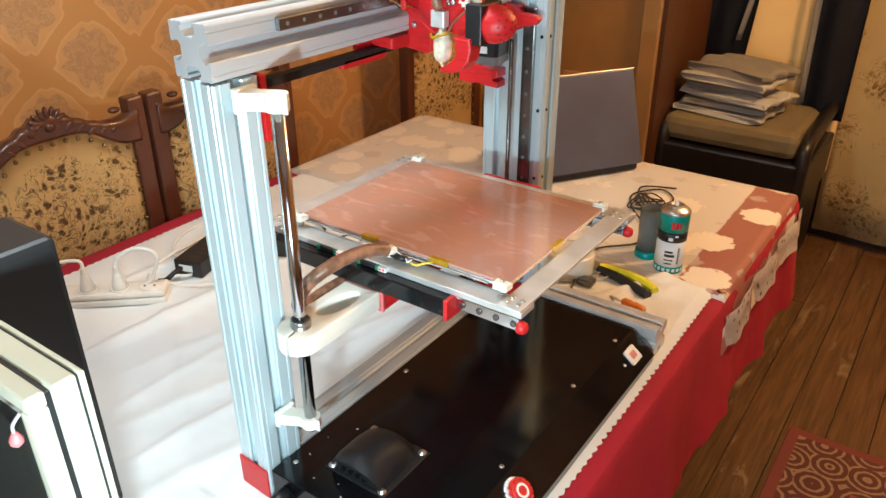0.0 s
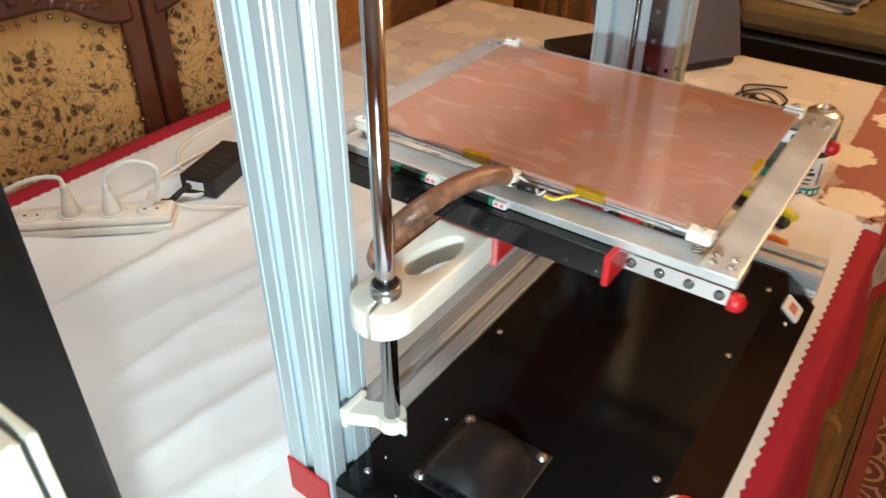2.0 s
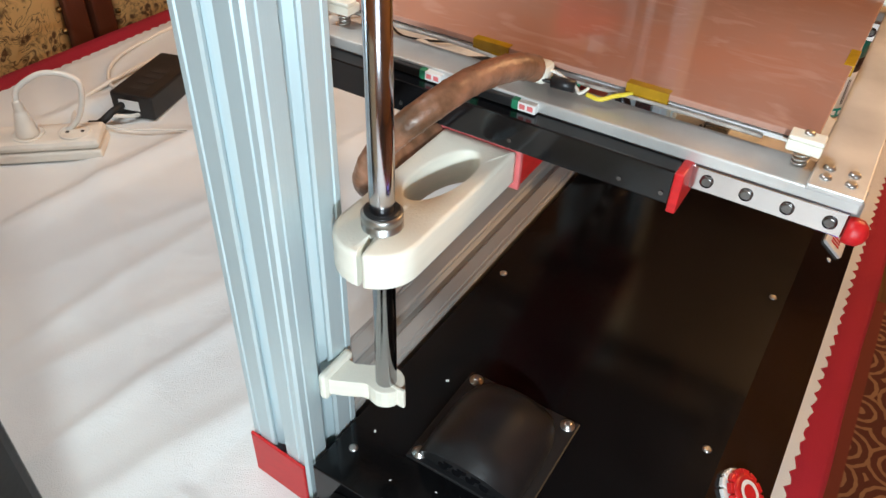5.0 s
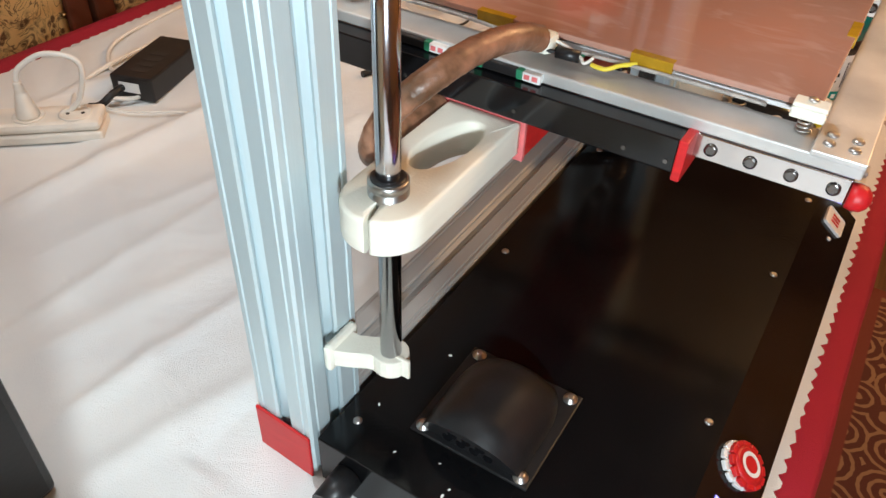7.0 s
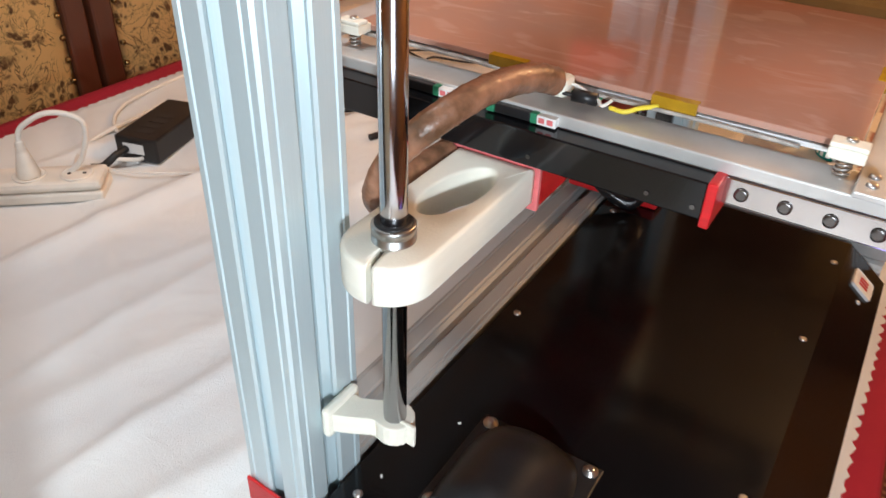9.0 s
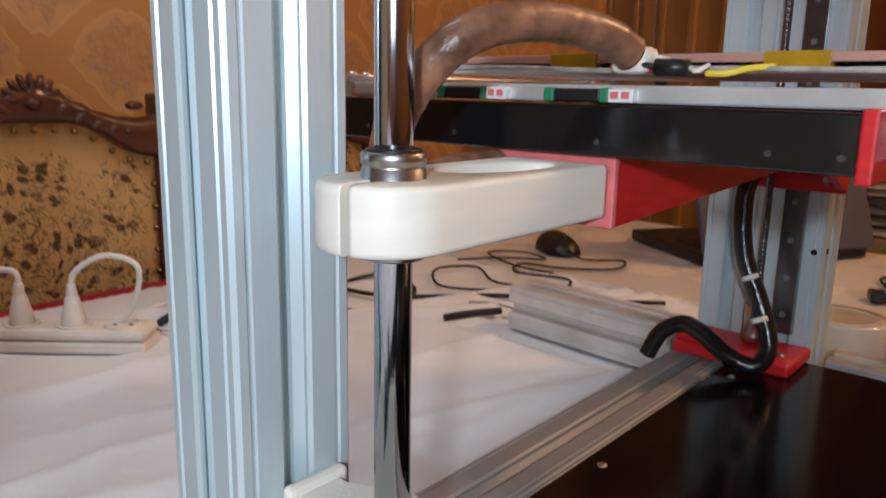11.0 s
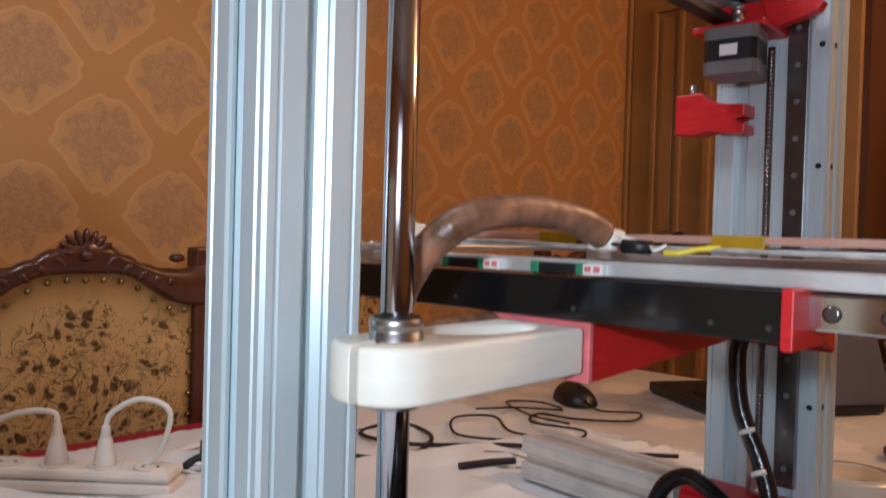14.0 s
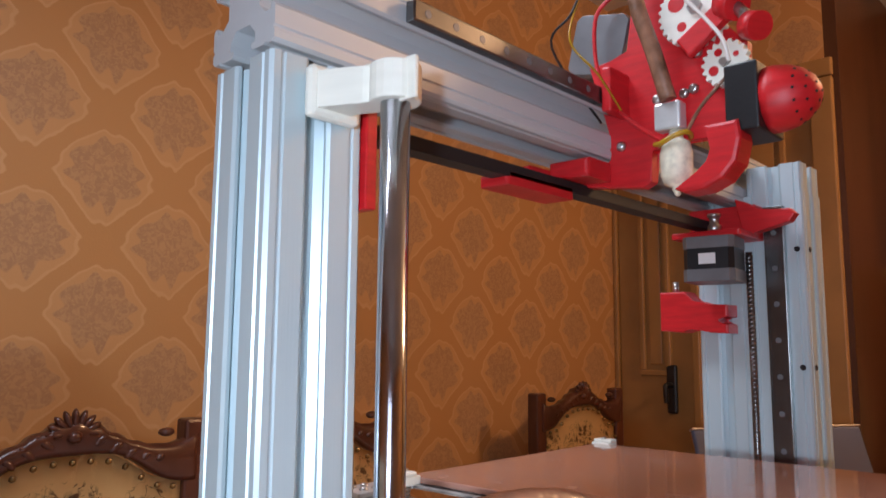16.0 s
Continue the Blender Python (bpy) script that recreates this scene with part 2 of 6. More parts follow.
def toile_material(name, ground, ink, scale, bouquet=None):
    """Printed upholstery: scrolls and flower clusters on a plain ground."""
    m = mat(name, ground, 0.75)
    n = Nodes(m)
    o, x, y, z = n.coords()
    warp = n.noise(o, 11 * scale, 2)
    w2 = n.noise(n.vec(y, z, x), 11 * scale, 2)
    p = n.vec(n.math("MULTIPLY_ADD", warp, 0.07 / scale, x), n.math("MULTIPLY_ADD", warp, 0.08 / scale, y), n.math("MULTIPLY_ADD", w2, 0.08 / scale, z))
    cell = n.voronoi(p, 6.2 * scale, "F1")
    patch = n.ramp(n.math("MULTIPLY_ADD", n.noise(o, 30 * scale, 3), 0.25, cell), 0.46, 0.60, 1, 0)
    if bouquet:
        cy, cz = bouquet
        ay = n.math("ABSOLUTE", n.math("SUBTRACT", y, cy))
        dz = n.math("SUBTRACT", z, cz)

        def spot(oy, oz, ry, rz):
            a = n.math("DIVIDE", n.math("SUBTRACT", ay, oy), ry)
            b = n.math("DIVIDE", n.math("SUBTRACT", dz, oz), rz)
            return n.math("SQRT", n.math("ADD", n.math("MULTIPLY", a, a), n.math("MULTIPLY", b, b)))
        d = n.math("MINIMUM", spot(0.03, 0.0, 0.075, 0.10), spot(0.145, 0.075, 0.04, 0.055))
        d = n.math("MINIMUM", d, spot(0.15, -0.07, 0.05, 0.05))
        d = n.math("MINIMUM", d, spot(0.02, 0.125, 0.035, 0.03))
        patch = n.ramp(n.math("MULTIPLY_ADD", n.noise(o, 26, 4), 1.1, d), 1.42, 1.62, 1, 0)
        cell = n.math("MULTIPLY", d, 0.4)
    stem = n.math("ABSOLUTE", n.math("SUBTRACT", n.noise(p, 17 * scale, 2, 2.2), 0.5))
    curl = n.math("MULTIPLY", n.ramp(stem, 0.008, 0.020, 1, 0), n.ramp(cell, 0.5, 0.62, 1, 0))
    ridge = n.ramp(n.math("ABSOLUTE", n.math("SUBTRACT", n.noise(p, 36 * scale, 3, 1.4), 0.5)), 0.012, 0.034, 1, 0)
    leaflet = n.ramp(n.voronoi(p, 48 * scale), 0.36, 0.48, 1, 0)
    clump = n.ramp(n.noise(o, 19 * scale, 3), 0.40, 0.46)
    leaf = n.math("MAXIMUM", n.math("MULTIPLY", leaflet, clump), n.math("MULTIPLY", ridge, 0.45))
    leaf = n.math("MULTIPLY", leaf, n.ramp(n.noise(o, 160 * scale, 2), 0.36, 0.46, 0.6, 1.0))
    ink_f = n.math("MAXIMUM", n.math("MULTIPLY", patch, leaf), n.math("MULTIPLY", curl, 0.85))
    shade = n.mix(n.ramp(n.noise(o, 110 * scale, 2), 0.4, 0.65), ink, tuple(min(1, c * 2.0) for c in ink))
    base = n.mix(n.ramp(n.noise(o, 5, 3), 0.35, 0.7), ground, tuple(c * 0.9 for c in ground))
    n.color(n.mix(n.math("MULTIPLY", ink_f, 0.92), base, shade))
    n.bump(n.noise(o, 500, 2), 0.15, 0.001)
    return m


TOILE = toile_material("toile_upholstery", (0.84, 0.60, 0.26), (0.07, 0.028, 0.012), 1.15, (0.275, 0.045))
CURTAIN = toile_material("toile_curtain", (0.84, 0.64, 0.30), (0.2, 0.1, 0.025), 0.8)


def cloth_material(name, color, dirt, rough=0.85):
    m = mat(name, color, rough)
    n = Nodes(m)
    o, x, y, z = n.coords()
    n.color(n.mix(n.ramp(n.noise(o, 4, 5, 0.5), 0.38, 0.72), color, dirt))
    n.bump(n.math("ADD", n.math("MULTIPLY", n.noise(o, 9, 5, 1.2), 4.0), n.noise(o, 900, 2)), 0.5, 0.003)
    return m


WHITE_CLOTH = cloth_material("white_cotton", (0.78, 0.78, 0.76), (0.66, 0.66, 0.66))
RED_CLOTH = cloth_material("red_tablecloth", (0.40, 0.010, 0.030), (0.30, 0.008, 0.02))
GREY_CLOTH = cloth_material("grey_linen", (0.26, 0.23, 0.19), (0.2, 0.175, 0.14))
PALE_CLOTH = cloth_material("pale_linen", (0.46, 0.43, 0.37), (0.38, 0.35, 0.3))
DARK_CLOTH = cloth_material("navy_cloth", (0.018, 0.02, 0.03), (0.012, 0.013, 0.02))
OLIVE_CLOTH = cloth_material("olive_cushion", (0.2, 0.15, 0.07), (0.14, 0.1, 0.045))


def leaf_vinyl():
    m = mat("leaf_vinyl", (0.6, 0.5, 0.42), 0.3)
    n = Nodes(m)
    o, x, y, z = n.coords()
    jag = n.noise(o, 55, 4, 0.3)
    d = n.math("MULTIPLY_ADD", n.math("SUBTRACT", jag, 0.5), 0.42, n.voronoi(o, 8.5, "F1", 0.75))
    leaf = n.ramp(d, 0.40, 0.43, 1, 0)
    d2 = n.math("MULTIPLY_ADD", n.math("SUBTRACT", jag, 0.5), 0.4, n.voronoi(n.vec(n.math("ADD", x, 0.37), n.math("ADD", y, 0.21), z), 10.0, "F1", 0.8))
    leaf2 = n.ramp(d2, 0.30, 0.34, 1, 0)
    strip = n.ramp(n.math("MULTIPLY_ADD", jag, 0.01, x), 0.252, 0.256)
    ground = n.mix(strip, (0.60, 0.55, 0.50), (0.33, 0.13, 0.10))
    c = n.mix(n.math("MULTIPLY", leaf2, 0.7), ground, (0.47, 0.41, 0.36))
    n.color(n.mix(leaf, c, (0.74, 0.66, 0.56)))
    return m


VINYL = leaf_vinyl()


def lace_material():
    m = mat("lace_border", (0.62, 0.55, 0.52), 0.6)
    n = Nodes(m)
    o, x, y, z = n.coords()
    v = n.voronoi(o, 48, "F1", 0.9)
    hole = n.math("MULTIPLY", n.ramp(v, 0.2, 0.32, 1, 0), n.ramp(n.noise(o, 16, 2), 0.42, 0.5))
    n.color(n.mix(hole, (0.6, 0.53, 0.5), (0.2, 0.08, 0.07)))
    return m


LACE = lace_material()


def plank_material():
    m = mat("worn_painted_planks", (0.1, 0.05, 0.02), 0.38)
    n = Nodes(m)
    o, x, y, z = n.coords()
    info = n.nt.nodes.new("ShaderNodeObjectInfo")
    sv = n.vec(n.math("MULTIPLY", x, 5.0), n.math("MULTIPLY", y, 0.8), info.outputs["Random"])
    grain = n.noise(sv, 14, 6, 0.8)
    c = n.mix(n.ramp(grain, 0.3, 0.7), (0.055, 0.026, 0.010), (0.15, 0.075, 0.03))
    wear = n.ramp(n.noise(n.vec(n.math("MULTIPLY", x, 1.7), y, info.outputs["Random"]), 7, 6, 0.6, 0.65), 0.60, 0.66)
    c = n.mix(n.math("MULTIPLY", wear, 0.7), c, (0.27, 0.19, 0.1))
    n.color(c)
    n.put(n.b.inputs["Roughness"], n.ramp(wear, 0, 1, 0.32, 0.7))
    n.bump(n.math("ADD", grain, n.math("MULTIPLY", wear, -0.6)), 0.3, 0.003)
    return m


PLANK = plank_material()


def rug_material():
    m = mat("red_oriental_rug", (0.3, 0.06, 0.04), 0.95)
    n = Nodes(m)
    o, x, y, z = n.coords()
    ax, ay = n.math("SUBTRACT", 0.8, n.math("ABSOLUTE", x)), n.math("SUBTRACT", 0.95, n.math("ABSOLUTE", y))
    d = n.math("MINIMUM", ax, ay)
    motif = n.math("ABSOLUTE", n.math("SINE", n.math("MULTIPLY", n.voronoi(o, 17, "F1", 0.8), 30.0)))
    field = n.mix(n.ramp(motif, 0.3, 0.5), (0.05, 0.018, 0.014), (0.36, 0.25, 0.15))
    field = n.mix(n.ramp(n.noise(o, 30, 3, 1.0), 0.52, 0.6), field, (0.25, 0.035, 0.03))
    cross = n.math("MULTIPLY", n.math("SINE", n.math("MULTIPLY", n.math("ADD", x, y), 170.0)), n.math("SINE", n.math("MULTIPLY", n.math("SUBTRACT", x, y), 170.0)))
    ring = n.math("ABSOLUTE", n.math("SINE", n.math("MULTIPLY", n.voronoi(o, 10, "F1", 0.45), 15.0)))
    band = n.mix(n.ramp(n.math("MULTIPLY_ADD", cross, 0.08, ring), 0.78, 0.9), (0.09, 0.028, 0.02), (0.27, 0.16, 0.09))
    c = n.mix(n.ramp(d, 0.208, 0.212), band, field)
    c = n.mix(n.ramp(d, 0.030, 0.034, 1, 0), c, (0.17, 0.04, 0.028))
    line = n.math("MULTIPLY", n.ramp(d, 0.20, 0.203), n.ramp(d, 0.218, 0.221, 1, 0))
    n.color(n.mix(line, c, (0.3, 0.05, 0.035)))
    n.bump(n.noise(o, 380, 3), 0.5, 0.003)
    return m


RUG = rug_material()
DOOR_PAINT = mat("ochre_door_paint", (0.34, 0.18, 0.055), 0.4, var=0.14, scale=6, bump=0.12, bscale=60)
BROWN_PANEL = mat("brown_wood_panel", (0.08, 0.03, 0.011), 0.35, var=0.35, scale=5, bump=0.08, bscale=60, stretch=(1, 1, 0.2))
PLASTER = mat("ceiling_plaster", (0.68, 0.64, 0.56), 0.8, var=0.06, scale=4, bump=0.08, bscale=60)
OFFWHITE = mat("stained_white_wrap", (0.72, 0.66, 0.5), 0.5, var=0.25, scale=120)
TAPE = mat("clear_tape_roll", (0.6, 0.56, 0.48), 0.15, var=0.1, scale=30, coat=0.5)
BLACK_WOOD = mat("black_varnished_wood", (0.012, 0.009, 0.008), 0.35, var=0.3, scale=10)


# ---- building helpers ----
def box(bm, x0, y0, z0, x1, y1, z1, bevel=0.0, m=None):
    vs = [bm.verts.new(p) for p in ((x0, y0, z0), (x1, y0, z0), (x1, y1, z0), (x0, y1, z0), (x0, y0, z1), (x1, y0, z1), (x1, y1, z1), (x0, y1, z1))]
    fs = [bm.faces.new([vs[i] for i in q]) for q in ((3, 2, 1, 0), (4, 5, 6, 7), (0, 1, 5, 4), (1, 2, 6, 5), (2, 3, 7, 6), (3, 0, 4, 7))]
    if bevel:
        es = list({e for f in fs for e in f.edges})
        out = bmesh.ops.bevel(bm, geom=es, offset=bevel, segments=2, affect="EDGES", profile=0.5)
        vs = list({v for f in out["faces"] for v in f.verts} | {v for v in vs if v.is_valid})
    if m:
        bmesh.ops.transform(bm, matrix=m, verts=[v for v in vs if v.is_valid])
    return bm


def frame_of(d):
    d = d.normalized()
    a = Vector((0, 0, 1)) if abs(d.z) < 0.9 else Vector((1, 0, 0))
    s = d.cross(a).normalized()
    return s, s.cross(d).normalized()


def rod(bm, p, q, r, r2=None, n=24):
    """A round bar from p to q, with closed ends."""
    p, q = Vector(p), Vector(q)
    s, t = frame_of(q - p)
    r2 = r if r2 is None else r2
    rings = []
    for c, k in ((p, r), (q, r2)):
        rings.append([bm.verts.new(c + k * (math.cos(2 * math.pi * i / n) * s + math.sin(2 * math.pi * i / n) * t)) for i in range(n)])
    for i in range(n):
        f = bm.faces.new((rings[0][i], rings[0][(i + 1) % n], rings[1][(i + 1) % n], rings[1][i]))
        f.smooth = True
    bm.faces.new(rings[0][::-1])
    bm.faces.new(rings[1])
    return bm


def lathe(bm, at, prof, n=28, axis=(0, 0, 1)):
    """Turned shape: prof is a list of (radius, height) along the axis."""
    at, d = Vector(at), Vector(axis).normalized()
    s, t = frame_of(d)
    rings = []
    for r, h in prof:
        rings.append([bm.verts.new(at + d * h + max(r, 1e-5) * (math.cos(2 * math.pi * i / n) * s + math.sin(2 * math.pi * i / n) * t)) for i in range(n)])
    for a, b in zip(rings, rings[1:]):
        for i in range(n):
            f = bm.faces.new((a[i], a[(i + 1) % n], b[(i + 1) % n], b[i]))
            f.smooth = True
    bm.faces.new(rings[0][::-1])
    bm.faces.new(rings[-1])
    return bm


def smooth_path(pts, k=6):
    pts = [Vector(p) for p in pts]
    out = []
    for i in range(len(pts) - 1):
        a, b, c, d = pts[max(i - 1, 0)], pts[i], pts[i + 1], pts[min(i + 2, len(pts) - 1)]
        for j in range(k):
            t = j / k
            out.append(0.5 * ((2 * b) + (c - a) * t + (2 * a - 5 * b + 4 * c - d) * t * t + (3 * b - a - 3 * c + d) * t ** 3))
    return out + [pts[-1]]


def tube(bm, pts, r, n=10, k=6, ribs=None):
    """A bent tube through pts; ribs gives (period in steps, depth) for a corrugated hose."""
    path = smooth_path(pts, k)
    up = None
    rings = []
    for i, p in enumerate(path):
        d = (path[min(i + 1, len(path) - 1)] - path[max(i - 1, 0)]).normalized()
        if up is None:
            up = frame_of(d)[1]
        s = d.cross(up).normalized()
        up = s.cross(d).normalized()
        q = r * (1 + (ribs[1] if ribs and i % ribs[0] == 0 else 0))
        rings.append([bm.verts.new(p + q * (math.cos(2 * math.pi * j / n) * s + math.sin(2 * math.pi * j / n) * up)) for j in range(n)])
    for a, b in zip(rings, rings[1:]):
        for j in range(n):
            f = bm.faces.new((a[j], a[(j + 1) % n], b[(j + 1) % n], b[j]))
            f.smooth = True
    bm.faces.new(rings[0][::-1])
    bm.faces.new(rings[-1])
    return bm


def prism(bm, pts, z0, z1, m=None, bevel=0.0):
    """A flat outline (x, y) raised from z0 to z1."""
    a = [bm.verts.new((x, y, z0)) for x, y in pts]
    b = [bm.verts.new((x, y, z1)) for x, y in pts]
    fs = [bm.faces.new(a[::-1]), bm.faces.new(b)]
    n = len(pts)
    for i in range(n):
        fs.append(bm.faces.new((a[i], a[(i + 1) % n], b[(i + 1) % n], b[i])))
    if bevel:
        es = list(fs[0].edges) + list(fs[1].edges)
        out = bmesh.ops.bevel(bm, geom=es, offset=bevel, segments=2, affect="EDGES", profile=0.5)
        vs = list({v for f in out["faces"] for v in f.verts} | {v for v in a + b if v.is_valid})
    else:
        vs = a + b
    if m:
        bmesh.ops.transform(bm, matrix=m, verts=[v for v in vs if v.is_valid])
    return bm


def loft(bm, rows, close=False):
    """Quads between rows of points."""
    g = [[bm.verts.new(p) for p in r] for r in rows]
    for a, b in zip(g, g[1:]):
        for i in range(len(a) - (0 if close else 1)):
            f = bm.faces.new((a[i], a[(i + 1) % len(a)], b[(i + 1) % len(a)], b[i]))
            f.smooth = True
    return bm


def mesh(name, bm, material):
    bmesh.ops.recalc_face_normals(bm, faces=bm.faces[:])
    me = bpy.data.meshes.new(name)
    bm.to_mesh(me)
    bm.free()
    me.materials.append(material)
    return new(name, me)


def part(name, bm, material, parent, label=""):
    ob = mesh(name, bm, material)
    ob.parent = parent
    ob.matrix_parent_inverse = parent.matrix_world.inverted()
    return tagged(ob, label)


def part_each(name, bm, material, parent, label=""):
    """Every separate piece of bm becomes a part of its own."""
    seen, made = set(), []
    bm.verts.ensure_lookup_table()
    for v in bm.verts:
        if v in seen:
            continue
        todo, isle = [v], []
        seen.add(v)
        while todo:
            w = todo.pop()
            isle.append(w)
            for e in w.link_edges:
                u = e.other_vert(w)
                if u not in seen:
                    seen.add(u)
                    todo.append(u)
        piece = bmesh.new()
        twin = {w: piece.verts.new(w.co) for w in isle}
        for f in {f for w in isle for f in w.link_faces}:
            g = piece.faces.new([twin[w] for w in f.verts])
            g.smooth = f.smooth
        made.append(part(name, piece, material, parent, label))
    bm.free()
    return made


def thing(name, label, category, at=(0, 0, 0), group=""):
    ob = new(name)
    ob.empty_display_size = 0.05
    ob.matrix_world = pose(*at)
    ob.location = at
    bpy.context.view_layer.update()
    return tagged(ob, label, category, group)


def single(name, bm, material, label, category, group="", kind=""):
    return tagged(mesh(name, bm, material), label, category, group, kind)


B = bmesh.new


def slot_outline(w, d, sx=1, sy=1, gap=0.0125, deep=0.010, lip=0.0035, wide=0.019):
    """Outline of a slotted extrusion, w by d, centred, with sx slots on the faces along x and sy on those along y."""
    def side(length, count):
        pts, step = [], length / count
        for i in range(count):
            c = -length / 2 + step * (i + 0.5)
            pts += [(c - 0.0238, 0), (c - 0.0230, 0.0011), (c - 0.0216, 0.0011), (c - 0.0208, 0), (c - gap / 2 - 0.002, 0), (c - gap / 2, 0.0015), (c - gap / 2, lip), (c - wide / 2, lip), (c - wide / 2, deep * 0.6), (c - gap / 2 + 0.002, deep), (c + gap / 2 - 0.002, deep), (c + wide / 2, deep * 0.6), (c + wide / 2, lip), (c + gap / 2, lip), (c + gap / 2, 0.0015), (c + gap / 2 + 0.002, 0), (c + 0.0208, 0), (c + 0.0216, 0.0011), (c + 0.0230, 0.0011), (c + 0.0238, 0)]
        return pts
    out = [(-w / 2 + 0.002, -d / 2)] + [(s, -d / 2 + e) for s, e in side(w, sx)] + [(w / 2 - 0.002, -d / 2), (w / 2, -d / 2 + 0.002)]
    out += [(w / 2 - e, s) for s, e in side(d, sy)] + [(w / 2, d / 2 - 0.002), (w / 2 - 0.002, d / 2)]
    out += [(-s, d / 2 - e) for s, e in side(w, sx)] + [(-w / 2 + 0.002, d / 2), (-w / 2, d / 2 - 0.002)]
    out += [(-w / 2 + e, -s) for s, e in side(d, sy)] + [(-w / 2, -d / 2 + 0.002)]
    return out


ALONG_Y = Matrix(((1, 0, 0, 0), (0, 0, 1, 0), (0, 1, 0, 0), (0, 0, 0, 1)))
ALONG_X = Matrix(((0, 0, 1, 0), (1, 0, 0, 0), (0, 1, 0, 0), (0, 0, 0, 1)))

# ---- room ----
XW, YN, YN2, XE, YS, ZF, ZC = -1.15, 2.31, 3.05, 2.3, -1.6, -0.75, 1.75


def wall(name, x0, y0, z0, x1, y1, z1, m, label):
    return single(name, box(B(), x0, y0, z0, x1, y1, z1), m, label, "wall", kind="structure")


wall("wall_west", XW - 0.12, YS - 0.12, ZF, XW, YN + 0.12, ZC, WALLPAPER, "mustard damask wallpaper on the wall behind the chairs")
wall("wall_north", XW, YN, 1.33, -0.37, YN + 0.12, ZC, WALLPAPER, "wall above the ochre double door")
wall("wall_return", -0.37, YN, ZF, -0.33, YN2, ZC, BROWN_PANEL, "dark brown varnished wooden panel beside the door")
wall("wall_alcove", -0.37, YN2, ZF, XE, YN2 + 0.12, ZC, BROWN_PANEL, "dark brown panelled wall behind the armchair")
wall("wall_east", XE, YS, ZF, XE + 0.12, YN2, ZC, WALLPAPER, "papered wall on the far side of the room")
ws = new("wall_south")
tagged(ws, "unseen papered wall with an opening for the added window", "wall", kind="structure")
for i, q in enumerate(((XW, ZF, 0.85, ZC), (0.85, ZF, 1.85, 0.15), (0.85, 1.35, 1.85, ZC), (1.85, ZF, XE, ZC))):
    part("wall_piece", box(B(), q[0], YS - 0.12, q[1], q[2], YS, q[3]), WALLPAPER, ws)
single("ceiling", box(B(), XW, YS, ZC, XE, YN2, ZC + 0.1), PLASTER, "plain pale plaster ceiling", "ceiling", kind="structure")
lamp = thing("ceiling_lamp", "white metal ceiling lamp fitting", "lamp", (0.95, 1.85, 1.72))
part("canopy", lathe(B(), (0.95, 1.85, 1.70), [(0.06, 0.05), (0.06, 0.0), (0.02, -0.01)]), SCREW, lamp)
floor = single("floor", box(B(), XW, YS, ZF - 0.12, XE, YN2, ZF - 0.022), BLACK_WOOD, "worn brown painted plank floor", "floor", kind="structure")
pm = B()
box(pm, -0.0565, 0, 0, 0.0565, 1.0, 0.02, 0.0015)
plank_me = mesh("plank_source", pm, PLANK)
plank_mesh = plank_me.data
bpy.data.objects.remove(plank_me)
rnd = random.Random(4)
for i in range(30):
    y = YS - rnd.random() * 0.9
    while y < YN2:
        ln = 2.0 + rnd.random() * 1.2
        y1 = min(y + ln, YN2)
        y0 = max(y, YS)
        if y1 - y0 > 0.05:
            o = new("plank", plank_mesh)
            o.matrix_world = Matrix.Translation((XW + 0.058 + i * 0.1148, y0, ZF - 0.02 + rnd.uniform(-0.001, 0.001))) @ Matrix.Diagonal((1, y1 - y0 - 0.003, 1, 1))
            o.parent = floor
        y = y1 if y1 > y else y + ln
bb = thing("baseboard", "dark wooden skirting board along the walls", "baseboard", (XW, 0, ZF))
bb["kind"] = "structure"
part("board", box(B(), XW, YS, ZF, XW + 0.018, YN, ZF + 0.09, 0.004), BLACK_WOOD, bb)
part("board", box(B(), -0.33, YN2 - 0.018, ZF, XE, YN2, ZF + 0.09, 0.004), BLACK_WOOD, bb)

# double door
door = thing("door_1", "ochre painted panelled double door, closed", "door", (-0.75, YN, ZF))
door["kind"] = "structure"
for x0, x1, hinge in ((-1.13, -0.84, 1), (-0.82, -0.42, 0)):
    leaf = part("door_leaf", box(B(), x0, YN + 0.01, ZF + 0.01, x1, YN + 0.05, 1.29, 0.003), DOOR_PAINT, door)
    b = B()
    for z0, z1 in ((ZF + 0.16, 0.02), (0.33, 1.18)):
        xa, xb = x0 + 0.085, x1 - 0.085
        for q in ((xa, z0, xb, z0 + 0.02), (xa, z1 - 0.02, xb, z1), (xa, z0 + 0.02, xa + 0.02, z1 - 0.02), (xb - 0.02, z0 + 0.02, xb, z1 - 0.02)):
            box(b, q[0], YN - 0.004, q[1], q[2], YN + 0.012, q[3], 0.004)
    part("moulding", b, DOOR_PAINT, leaf)
    b = B()
    for z0, z1 in ((ZF + 0.2, -0.02), (0.37, 1.14)):
        box(b, x0 + 0.12, YN + 0.002, z0, x1 - 0.12, YN + 0.012, z1, 0.004)
    part_each("raised_panel", b, DOOR_PAINT, leaf)
b = B()
box(b, -0.945, YN - 0.006, 0.20, -0.905, YN + 0.01, 0.37, 0.008)
plate = part("handle_plate", b, BLACK, door, "dark metal handle plate")
part("handle", tube(B(), [(-0.925, YN - 0.006, 0.30), (-0.925, YN - 0.045, 0.30), (-0.925, YN - 0.05, 0.28), (-0.925, YN - 0.045, 0.24)], 0.009), BLACK, plate)
